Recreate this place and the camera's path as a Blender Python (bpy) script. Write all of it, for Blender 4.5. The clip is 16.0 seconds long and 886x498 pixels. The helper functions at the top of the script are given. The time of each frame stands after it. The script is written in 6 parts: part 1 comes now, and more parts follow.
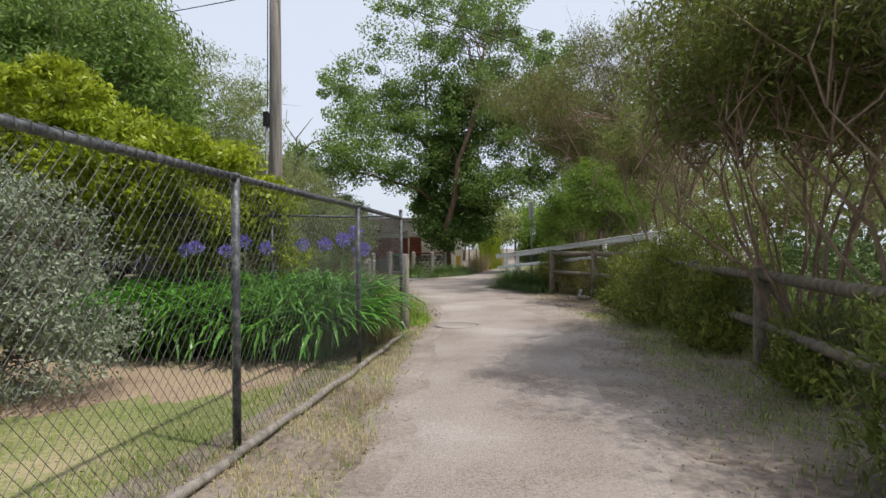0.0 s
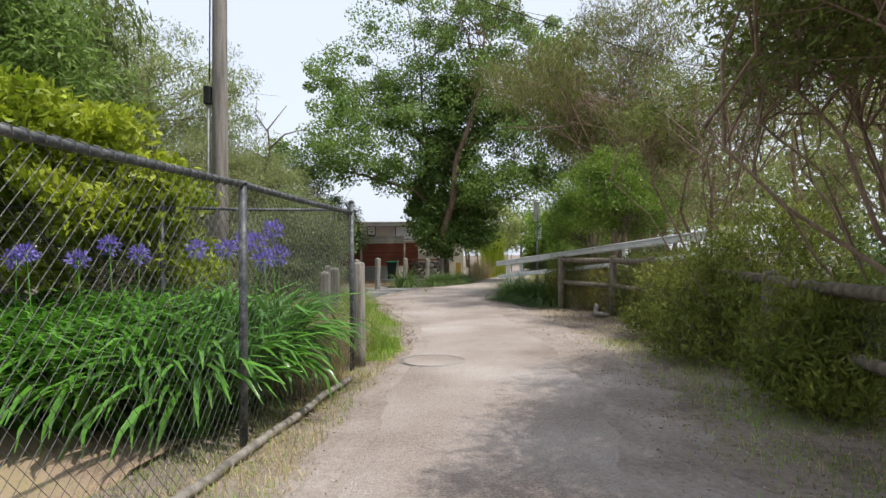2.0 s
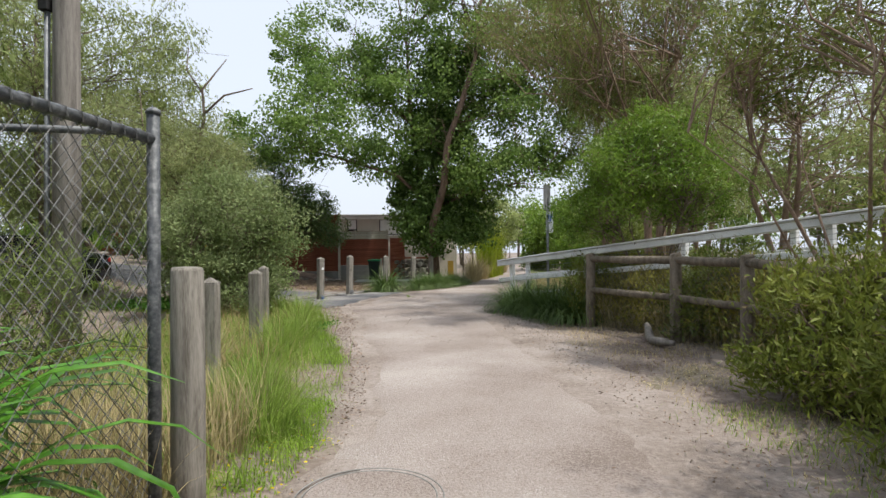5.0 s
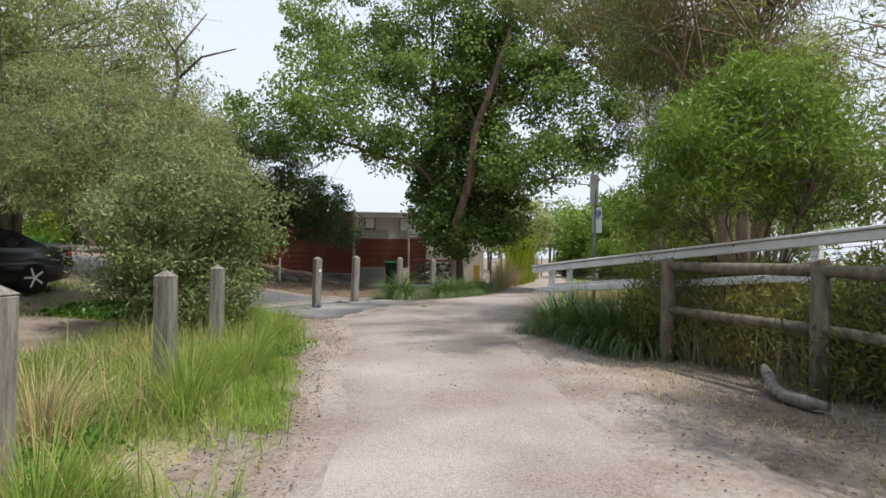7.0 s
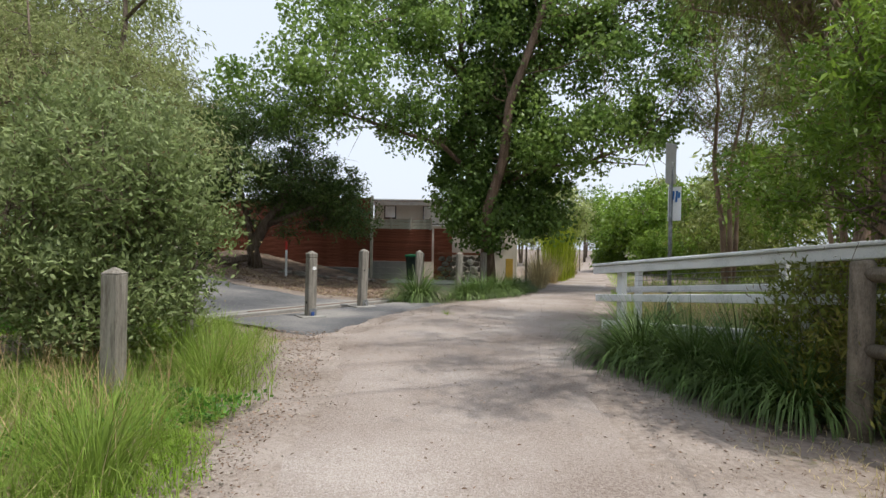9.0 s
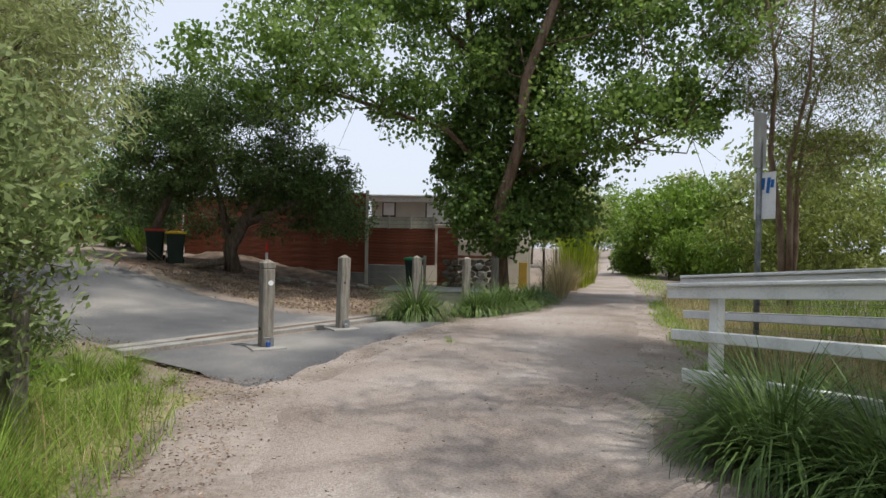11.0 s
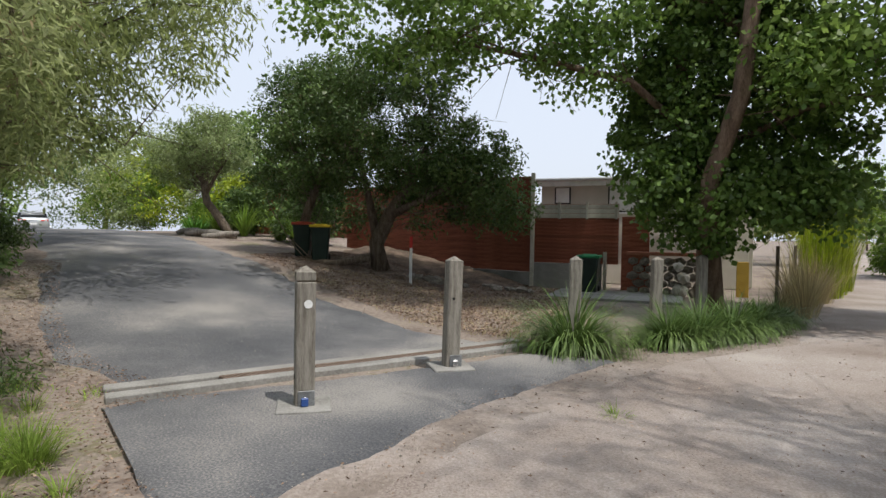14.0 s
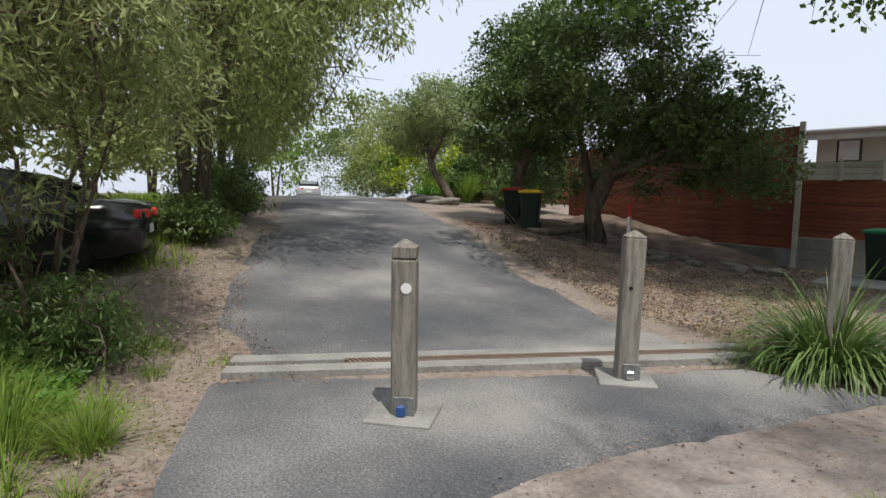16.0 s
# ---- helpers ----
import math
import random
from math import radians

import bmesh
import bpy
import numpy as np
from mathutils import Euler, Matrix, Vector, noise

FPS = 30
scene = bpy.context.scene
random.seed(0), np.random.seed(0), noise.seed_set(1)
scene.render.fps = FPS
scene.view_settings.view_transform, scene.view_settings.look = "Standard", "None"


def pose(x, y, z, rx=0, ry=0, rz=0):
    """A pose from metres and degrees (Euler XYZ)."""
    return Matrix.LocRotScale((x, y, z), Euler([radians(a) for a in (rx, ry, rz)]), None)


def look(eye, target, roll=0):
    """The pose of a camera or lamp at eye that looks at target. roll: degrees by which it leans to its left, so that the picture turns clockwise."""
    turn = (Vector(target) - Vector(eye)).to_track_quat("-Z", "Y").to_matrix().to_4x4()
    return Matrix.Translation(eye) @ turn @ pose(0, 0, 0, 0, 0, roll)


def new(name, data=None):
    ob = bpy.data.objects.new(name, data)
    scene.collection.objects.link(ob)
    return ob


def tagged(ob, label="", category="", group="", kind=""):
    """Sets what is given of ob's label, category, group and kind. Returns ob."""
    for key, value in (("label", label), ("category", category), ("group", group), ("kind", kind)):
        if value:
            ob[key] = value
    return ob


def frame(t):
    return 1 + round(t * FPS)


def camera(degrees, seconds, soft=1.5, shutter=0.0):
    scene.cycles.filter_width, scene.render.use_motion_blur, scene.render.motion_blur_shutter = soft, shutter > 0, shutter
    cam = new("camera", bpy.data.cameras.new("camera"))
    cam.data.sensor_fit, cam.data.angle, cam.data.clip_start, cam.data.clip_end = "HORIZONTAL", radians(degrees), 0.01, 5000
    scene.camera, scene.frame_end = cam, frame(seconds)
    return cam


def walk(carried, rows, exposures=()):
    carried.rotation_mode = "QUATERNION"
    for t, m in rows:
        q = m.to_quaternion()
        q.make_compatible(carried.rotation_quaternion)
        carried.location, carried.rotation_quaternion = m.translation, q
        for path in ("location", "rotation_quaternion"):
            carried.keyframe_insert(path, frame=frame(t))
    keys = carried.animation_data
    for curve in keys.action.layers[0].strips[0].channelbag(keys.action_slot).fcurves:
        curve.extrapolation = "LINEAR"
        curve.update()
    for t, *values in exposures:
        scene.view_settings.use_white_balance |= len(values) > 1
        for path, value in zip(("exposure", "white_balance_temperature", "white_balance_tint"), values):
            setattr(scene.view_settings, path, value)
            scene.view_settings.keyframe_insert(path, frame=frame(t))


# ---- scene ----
import itertools

cam = camera(75.9, 16.0)
PATH = [
    (0, (0.632, 0.995, 1.381), (0.583, 2.994, 1.38), -0.4),
    (0.5, (0.734, 1.743, 1.4), (0.697, 3.743, 1.398), -0.2),
    (1, (0.866, 2.365, 1.406), (0.825, 4.365, 1.422), -0.3),
    (1.5, (0.983, 3.052, 1.401), (0.916, 5.051, 1.425), -0.3),
    (2, (1.036, 3.761, 1.376), (0.964, 5.76, 1.397), -0.5),
    (2.5, (1.1, 4.465, 1.333), (1.023, 6.464, 1.35), -0.5),
    (3, (1.093, 5.166, 1.353), (1.042, 7.165, 1.377), -0.5),
    (3.5, (1.107, 5.797, 1.374), (1.035, 7.796, 1.395), -0.6),
    (4, (1.071, 6.505, 1.396), (1.018, 8.505, 1.399), -0.6),
    (6.5, (1.2, 10.102, 1.284), (1.108, 12.1, 1.313), 0.7),
    (7, (1.186, 10.835, 1.302), (1.032, 12.829, 1.328), 0.8),
    (7.5, (1.164, 11.582, 1.324), (0.967, 13.573, 1.344), 0.8),
    (8, (1.108, 12.312, 1.348), (0.874, 14.298, 1.357), 0.8),
    (8.5, (1.078, 13.074, 1.359), (0.831, 15.058, 1.368), 1.0),
    (9, (0.959, 13.807, 1.363), (0.706, 15.791, 1.356), 1.0),
    (11.5, (0.655, 17.212, 1.495), (0.36, 19.19, 1.482), 1.2),
    (12, (0.645, 17.869, 1.484), (0.305, 19.84, 1.478), 1.2),
    (12.5, (0.61, 18.47, 1.477), (0.195, 20.426, 1.477), 1.2),
    (13, (0.554, 19.056, 1.525), (-0.021, 20.971, 1.517), 1.0),
    (13.5, (0.543, 19.631, 1.559), (-0.195, 21.489, 1.526), 1.0),
    (14, (0.484, 20.123, 1.535), (-0.426, 21.903, 1.484), 0.9),
    (14.5, (0.421, 20.586, 1.538), (-0.704, 22.237, 1.454), 0.8),
    (15, (0.385, 21.003, 1.541), (-0.931, 22.505, 1.422), 0.9),
    (15.5, (0.322, 21.397, 1.527), (-1.131, 22.763, 1.379), 1.0),
    (16, (0.334, 21.744, 1.528), (-1.22, 22.99, 1.348), 1.0),
]
walk(cam, [(t, look(eye, target, roll)) for t, eye, target, roll in PATH], [(0, 0.03), (2, 0.26), (4, 0.24), (8, 0.28), (12, 0.1), (16, 0.12)])

# ---- light ----
world = bpy.data.worlds.new("sky")
scene.world = world
world.use_nodes = True
wn, wl = world.node_tree.nodes, world.node_tree.links
wn.clear()
SUN_EL, SUN_AZ = radians(66), radians(108)  # azimuth clockwise from +y
sky = wn.new("ShaderNodeTexSky")
sky.sky_type, sky.sun_disc, sky.sun_elevation, sky.sun_rotation = "NISHITA", False, SUN_EL, SUN_AZ
sky.dust_density, sky.air_density = 4.0, 1.2
haze = wn.new("ShaderNodeMix")
haze.data_type = "RGBA"
haze.inputs[0].default_value = 0.72
haze.inputs[7].default_value = (9.0, 9.7, 11.1, 1)
bg = wn.new("ShaderNodeBackground")
bg.inputs[1].default_value = 0.1
wout = wn.new("ShaderNodeOutputWorld")
wl.new(sky.outputs[0], haze.inputs[6])
wl.new(haze.outputs[2], bg.inputs[0])
wl.new(bg.outputs[0], wout.inputs[0])
sun = new("sun", bpy.data.lights.new("sun", "SUN"))
sun.data.energy, sun.data.angle, sun.data.color = 3.6, radians(0.9), (1.0, 0.955, 0.87)
sun.matrix_world = look((0, 0, 30), (-math.sin(SUN_AZ) * math.cos(SUN_EL), -math.cos(SUN_AZ) * math.cos(SUN_EL), 30 - math.sin(SUN_EL)))


# ---- materials ----
def material(name, colours, scale=8.0, rough=0.85, metal=0.0, bump=0.3, fine=None, translucent=0.0, stretch=(1, 1, 1), per_island=0.0, per_object=0.0, bump_scale=None, spec=0.3):
    """A procedural surface: colours blended by coarse and fine noise, with bump; brightness may vary per piece."""
    m = bpy.data.materials.new(name)
    m.use_nodes = True
    n, l = m.node_tree.nodes, m.node_tree.links
    b = n["Principled BSDF"]
    b.inputs["Roughness"].default_value, b.inputs["Metallic"].default_value = rough, metal
    b.inputs["Specular IOR Level"].default_value = spec
    tc, mp = n.new("ShaderNodeTexCoord"), n.new("ShaderNodeMapping")
    mp.inputs["Scale"].default_value = stretch
    l.new(tc.outputs["Object"], mp.inputs[0])
    big, small = n.new("ShaderNodeTexNoise"), n.new("ShaderNodeTexNoise")
    big.inputs["Scale"].default_value, big.inputs["Detail"].default_value = scale, 5
    small.inputs["Scale"].default_value, small.inputs["Detail"].default_value = fine or scale * 9, 4
    for t in (big, small):
        l.new(mp.outputs[0], t.inputs["Vector"])
    mix = n.new("ShaderNodeMix")
    mix.inputs[0].default_value = 0.4
    l.new(big.outputs[0], mix.inputs[2])
    l.new(small.outputs[0], mix.inputs[3])
    ramp = n.new("ShaderNodeValToRGB")
    e = ramp.color_ramp.elements
    while len(e) < len(colours):
        e.new(0.5)
    for k, c in enumerate(colours):
        e[k].position = 0.38 + 0.24 * k / max(1, len(colours) - 1)
        e[k].color = (*c, 1)
    l.new(mix.outputs[0], ramp.inputs[0])
    col = ramp.outputs[0]
    for amount, node, out in ((per_island, "ShaderNodeNewGeometry", "Random Per Island"), (per_object, "ShaderNodeObjectInfo", "Random")):
        if amount:
            src, rng, hsv = n.new(node), n.new("ShaderNodeMapRange"), n.new("ShaderNodeHueSaturation")
            rng.inputs[3].default_value, rng.inputs[4].default_value = 1 - amount, 1 + amount
            l.new(src.outputs[out], rng.inputs[0])
            l.new(rng.outputs[0], hsv.inputs["Value"])
            l.new(col, hsv.inputs["Color"])
            col = hsv.outputs[0]
    l.new(col, b.inputs["Base Color"])
    if bump:
        bp, nb = n.new("ShaderNodeBump"), n.new("ShaderNodeTexNoise")
        nb.inputs["Scale"].default_value, nb.inputs["Detail"].default_value = bump_scale or scale * 14, 6
        l.new(mp.outputs[0], nb.inputs["Vector"])
        bp.inputs["Strength"].default_value, bp.inputs["Distance"].default_value = bump, 0.02
        l.new(nb.outputs[0], bp.inputs["Height"])
        l.new(bp.outputs[0], b.inputs["Normal"])
    if translucent:
        tr, ms = n.new("ShaderNodeBsdfTranslucent"), n.new("ShaderNodeMixShader")
        ms.inputs[0].default_value = translucent
        l.new(col, tr.inputs[0])
        l.new(b.outputs[0], ms.inputs[1])
        l.new(tr.outputs[0], ms.inputs[2])
        l.new(ms.outputs[0], n["Material Output"].inputs[0])
    return m


def leaf_material(name, dark, light, var=0.35, rough=0.45, translucent=0.42):
    mid = tuple((a + b) / 2 for a, b in zip(dark, light))
    return material(name, [dark, mid, light], scale=0.9, fine=6, rough=rough, bump=0, translucent=translucent, per_island=var, spec=0.4)


GROUND = material("dry_ground", [(0.13, 0.10, 0.085), (0.20, 0.16, 0.135), (0.265, 0.22, 0.19), (0.17, 0.15, 0.095)], scale=0.9, fine=14, rough=0.95, bump=0.6, bump_scale=40)
LAWN = material("lawn_soil", [(0.14, 0.18, 0.05), (0.22, 0.23, 0.09), (0.36, 0.30, 0.18)], scale=0.8, fine=22, rough=0.95, bump=0.8, bump_scale=60)
TURF = material("rough_turf", [(0.15, 0.16, 0.055), (0.24, 0.225, 0.10), (0.33, 0.285, 0.19)], scale=1.3, fine=30, rough=0.95, bump=0.8, bump_scale=60)
MULCH = material("pink_mulch", [(0.22, 0.155, 0.105), (0.34, 0.25, 0.18), (0.30, 0.25, 0.13)], scale=1.6, fine=30, rough=0.95, bump=0.8, bump_scale=50)
GRAVEL = material("pale_gravel", [(0.205, 0.165, 0.142), (0.295, 0.248, 0.222), (0.345, 0.30, 0.275), (0.43, 0.385, 0.36)], scale=0.55, fine=55, rough=0.95, bump=0.9, bump_scale=75)
SHOULDER = material("trodden_dirt", [(0.21, 0.173, 0.149), (0.285, 0.24, 0.212), (0.36, 0.313, 0.284)], scale=1.3, fine=24, rough=0.95, bump=0.9, bump_scale=60)
ASPHALT = material("worn_asphalt", [(0.066, 0.069, 0.077), (0.13, 0.13, 0.137), (0.28, 0.265, 0.25)], scale=0.5, fine=60, rough=0.9, bump=0.4, bump_scale=150)
CONCRETE = material("weathered_concrete", [(0.18, 0.174, 0.163), (0.25, 0.243, 0.23), (0.31, 0.303, 0.287)], scale=2, fine=40, rough=0.9, bump=0.3)
TIMBER = material("grey_timber", [(0.15, 0.135, 0.115), (0.25, 0.23, 0.20), (0.33, 0.305, 0.27)], scale=5, fine=40, rough=0.9, bump=0.5, stretch=(6, 6, 0.5), per_object=0.12)
TIMBER_DARK = material("dark_timber", [(0.10, 0.085, 0.065), (0.18, 0.15, 0.115), (0.25, 0.21, 0.165)], scale=4, fine=40, rough=0.9, bump=0.6, stretch=(3, 3, 1))
POLE_WOOD = material("pole_timber", [(0.15, 0.135, 0.12), (0.25, 0.225, 0.20), (0.33, 0.30, 0.27)], scale=3, fine=40, rough=0.9, bump=0.5, stretch=(5, 5, 0.25))
STEEL = material("dull_galvanised_steel", [(0.16, 0.165, 0.17), (0.24, 0.25, 0.26), (0.33, 0.34, 0.35)], scale=9, rough=0.55, metal=0.6, bump=0.15)
FENCE_STEEL = material("weathered_fence_pipe", [(0.055, 0.06, 0.066), (0.10, 0.106, 0.113), (0.19, 0.195, 0.20)], scale=14, fine=60, rough=0.5, metal=0.35, bump=0.2)
WIRE = material("dark_fence_wire", [(0.12, 0.12, 0.12), (0.2, 0.2, 0.2)], scale=6, rough=0.6, metal=0.5, bump=0)
WHITE = material("white_paint", [(0.66, 0.67, 0.68), (0.78, 0.79, 0.80), (0.83, 0.83, 0.83)], scale=4, fine=50, rough=0.6, bump=0.12)
REDWOOD = material("red_stained_timber", [(0.15, 0.045, 0.026), (0.23, 0.072, 0.042), (0.31, 0.115, 0.07)], scale=2, fine=30, rough=0.85, bump=0.3, stretch=(0.6, 0.6, 5), per_object=0.18)
GREYWOOD = material("bleached_timber", [(0.38, 0.355, 0.30), (0.56, 0.53, 0.46)], scale=3, fine=30, rough=0.9, bump=0.3, per_object=0.15)
RENDERED = material("beige_render", [(0.52, 0.49, 0.43), (0.61, 0.575, 0.51)], scale=2, fine=60, rough=0.9, bump=0.15)
ROOF = material("pale_metal_roof", [(0.50, 0.51, 0.52), (0.62, 0.63, 0.64)], scale=1.5, rough=0.5, metal=0.2, bump=0.05)
STONE = material("mossy_stone", [(0.14, 0.125, 0.105), (0.24, 0.215, 0.18), (0.33, 0.30, 0.26)], scale=4, rough=0.95, bump=0.7, per_object=0.25)
BRICK = material("red_brick", [(0.26, 0.10, 0.06), (0.36, 0.15, 0.09)], scale=5, rough=0.9, bump=0.3)
BARK = material("rough_bark", [(0.09, 0.07, 0.05), (0.17, 0.13, 0.10), (0.25, 0.20, 0.155)], scale=5, fine=30, rough=0.95, bump=0.9, stretch=(3, 3, 0.6))
BARK_PALE = material("pale_bark", [(0.16, 0.11, 0.08), (0.26, 0.18, 0.13), (0.33, 0.25, 0.19)], scale=4, fine=30, rough=0.9, bump=0.6, stretch=(2, 2, 0.5))
BARK_BROWN = material("brown_trunk_bark", [(0.10, 0.065, 0.045), (0.165, 0.11, 0.078), (0.24, 0.17, 0.125)], scale=4, fine=30, rough=0.95, bump=0.8, stretch=(2, 2, 0.5))
BIN_GREEN = material("dark_green_plastic", [(0.010, 0.022, 0.017), (0.016, 0.032, 0.024)], scale=3, rough=0.5, bump=0.05)
LID_GREEN = material("bright_green_plastic", [(0.015, 0.19, 0.07), (0.025, 0.24, 0.09)], scale=3, rough=0.5, bump=0.05)
LID_YELLOW = material("yellow_plastic", [(0.55, 0.38, 0.02), (0.65, 0.46, 0.03)], scale=3, rough=0.5, bump=0.05)
LID_RED = material("faded_red_plastic", [(0.35, 0.05, 0.03), (0.42, 0.07, 0.04)], scale=3, rough=0.5, bump=0.05)
# rubber and other black parts; also the painted shade in the drain channel
BLACK = material("black_rubber_and_shade", [(0.012, 0.012, 0.012), (0.025, 0.025, 0.025)], scale=5, rough=0.8, bump=0.1)
CAR_PAINT = material("black_car_paint", [(0.012, 0.013, 0.016), (0.016, 0.017, 0.021)], scale=2, rough=0.13, bump=0, spec=0.7)
SILVER = material("silver_car_paint", [(0.50, 0.52, 0.54), (0.56, 0.58, 0.60)], scale=2, rough=0.25, metal=0.3, bump=0)
GLASS = material("dark_window_glass", [(0.02, 0.022, 0.025), (0.03, 0.032, 0.035)], scale=1, rough=0.05, bump=0, spec=0.8)
CHROME = material("bright_metal", [(0.55, 0.55, 0.56), (0.68, 0.68, 0.69)], scale=5, rough=0.25, metal=1.0, bump=0)
RED = material("red_paint", [(0.50, 0.03, 0.03), (0.58, 0.05, 0.04)], scale=5, rough=0.5, bump=0)
BLUE = material("blue_paint", [(0.02, 0.11, 0.34), (0.03, 0.16, 0.42)], scale=5, rough=0.5, bump=0)
GREEN_TAG = material("blue_plastic", [(0.03, 0.07, 0.25), (0.04, 0.10, 0.30)], scale=5, rough=0.4, bump=0)
DRY_LEAF = material("dry_leaf_litter", [(0.165, 0.11, 0.077), (0.26, 0.182, 0.137), (0.39, 0.30, 0.235)], scale=2, rough=0.9, bump=0, per_island=0.4)
STRAW = leaf_material("straw_grass", (0.33, 0.275, 0.13), (0.56, 0.47, 0.27), rough=0.8, translucent=0.35)
GRASS = leaf_material("green_grass", (0.16, 0.25, 0.035), (0.31, 0.42, 0.09), rough=0.7, translucent=0.5)
GRASS_BRIGHT = leaf_material("bright_grass", (0.19, 0.33, 0.03), (0.34, 0.48, 0.08), rough=0.7, translucent=0.5)
L_POPLAR = leaf_material("poplar_leaves", (0.10, 0.185, 0.032), (0.27, 0.38, 0.095), translucent=0.5)
L_IVY = leaf_material("ivy_leaves", (0.065, 0.125, 0.022), (0.16, 0.25, 0.058), translucent=0.4)
L_TEATREE = leaf_material("tea_tree_leaves", (0.10, 0.14, 0.028), (0.25, 0.285, 0.07), translucent=0.45)
L_FEATHER = leaf_material("feathery_olive_leaves", (0.20, 0.245, 0.085), (0.43, 0.47, 0.22), rough=0.6, translucent=0.55)
L_BROWN = leaf_material("brown_twig_foliage", (0.14, 0.105, 0.05), (0.28, 0.22, 0.11), translucent=0.4, rough=0.8)
L_OLIVE = leaf_material("olive_scrub_leaves", (0.12, 0.16, 0.022), (0.29, 0.32, 0.065), rough=0.6)
L_BRACKEN = leaf_material("yellowing_undergrowth", (0.17, 0.18, 0.03), (0.42, 0.37, 0.09), rough=0.7)
L_SEED = leaf_material("seeding_grass", (0.34, 0.22, 0.11), (0.50, 0.37, 0.21), rough=0.8, translucent=0.3)
L_CLOVER = leaf_material("clover_leaves", (0.07, 0.19, 0.025), (0.17, 0.36, 0.06), rough=0.5)
L_BUSH = leaf_material("dark_bush_leaves", (0.06, 0.11, 0.03), (0.16, 0.235, 0.07), translucent=0.36)
L_YELLOW = leaf_material("yellow_green_leaves", (0.17, 0.25, 0.012), (0.46, 0.52, 0.045))
L_GREY = leaf_material("silver_grey_leaves", (0.17, 0.21, 0.14), (0.36, 0.40, 0.29), rough=0.7, translucent=0.2)
L_SAGE = leaf_material("sage_green_leaves", (0.16, 0.22, 0.07), (0.36, 0.43, 0.20), rough=0.6)
L_GREEN = leaf_material("fresh_green_leaves", (0.10, 0.19, 0.02), (0.23, 0.34, 0.05))
L_EUC = leaf_material("eucalypt_leaves", (0.18, 0.23, 0.065), (0.38, 0.43, 0.17), rough=0.5, translucent=0.5)
L_WEEP = leaf_material("weeping_foliage", (0.10, 0.145, 0.03), (0.22, 0.27, 0.08), rough=0.6)
L_STRAP = leaf_material("strap_leaves", (0.05, 0.16, 0.012), (0.14, 0.33, 0.04), rough=0.3, translucent=0.3)
STRAP_LEAF = material("agapanthus_leaf", [(0.05, 0.15, 0.012), (0.09, 0.24, 0.025), (0.14, 0.33, 0.045)], scale=1.2, fine=20, rough=0.28, bump=0.05, translucent=0.28, per_object=0.35, spec=0.5)
L_LOMANDRA = leaf_material("tussock_leaves", (0.06, 0.12, 0.025), (0.18, 0.26, 0.08), rough=0.5, translucent=0.25)
L_FLOWER = leaf_material("violet_petals", (0.22, 0.17, 0.62), (0.42, 0.36, 0.80), rough=0.6)
L_YFLOWER = leaf_material("yellow_petals", (0.70, 0.55, 0.02), (0.85, 0.70, 0.03), rough=0.6)
L_REED = leaf_material("dry_reed", (0.33, 0.27, 0.13), (0.52, 0.44, 0.24), rough=0.8, translucent=0.2)


# ---- tools ----
def smooth(a, b, v):
    k = min(1.0, max(0.0, (v - a) / (b - a)))
    return k * k * (3 - 2 * k)


HX = [-400, -60, -40, -30, -22, -17, -10.2, -8.5, -7, -4.5, 400]
HZ = [-6, 0.4, 1.35, 1.5, 1.42, 1.28, 0.72, 0.42, 0.2, 0.0, 0.0]


def height(x, y):
    """The ground: level along the path, with a hill that the road climbs."""
    return float(np.interp(x, HX, HZ)) * smooth(16, 26, y)


def from_lists(name, verts, faces, mat, smooth_faces=False):
    me = bpy.data.meshes.new(name)
    me.from_pydata([tuple(v) for v in verts], [], faces)
    me.materials.append(mat)
    if smooth_faces:
        me.polygons.foreach_set("use_smooth", [True] * len(me.polygons))
    me.update()
    return me


def from_arrays(name, verts, quads, mat):
    """A mesh of quads from numpy arrays."""
    me = bpy.data.meshes.new(name)
    k = len(quads)
    me.vertices.add(len(verts))
    me.vertices.foreach_set("co", np.ascontiguousarray(verts, dtype=np.float32).ravel())
    me.loops.add(4 * k)
    me.loops.foreach_set("vertex_index", np.ascontiguousarray(quads, dtype=np.int32).ravel())
    me.polygons.add(k)
    me.polygons.foreach_set("loop_start", np.arange(0, 4 * k, 4, dtype=np.int32))
    me.materials.append(mat)
    me.update(calc_edges=True)
    me.validate()
    return me


def as_mesh(name, bm, mat):
    me = bpy.data.meshes.new(name)
    bm.to_mesh(me)
    bm.free()
    me.materials.append(mat)
    return me


def part(name, me, parent, label="", m=None):
    ob = new(name, me)
    ob.parent = parent
    if m is not None:
        ob.matrix_local = m
    if label:
        ob["label"] = label
    return ob


def thing(name, label, category, x=0, y=0, z=None, rz=0, group="", kind=""):
    ob = new(name)
    ob.matrix_world = pose(x, y, height(x, y) if z is None else z, 0, 0, rz)
    return tagged(ob, label, category, group, kind)


def block(sx, sy, sz, bevel=0.006, z0=0.0):
    """A bmesh box standing on z0 with softened edges."""
    bm = bmesh.new()
    bmesh.ops.create_cube(bm, size=1)
    bmesh.ops.scale(bm, vec=(sx, sy, sz), verts=bm.verts)
    bmesh.ops.translate(bm, vec=(0, 0, z0 + sz / 2), verts=bm.verts)
    if bevel:
        bmesh.ops.bevel(bm, geom=bm.edges[:], offset=bevel, segments=1, affect="EDGES")
    return bm


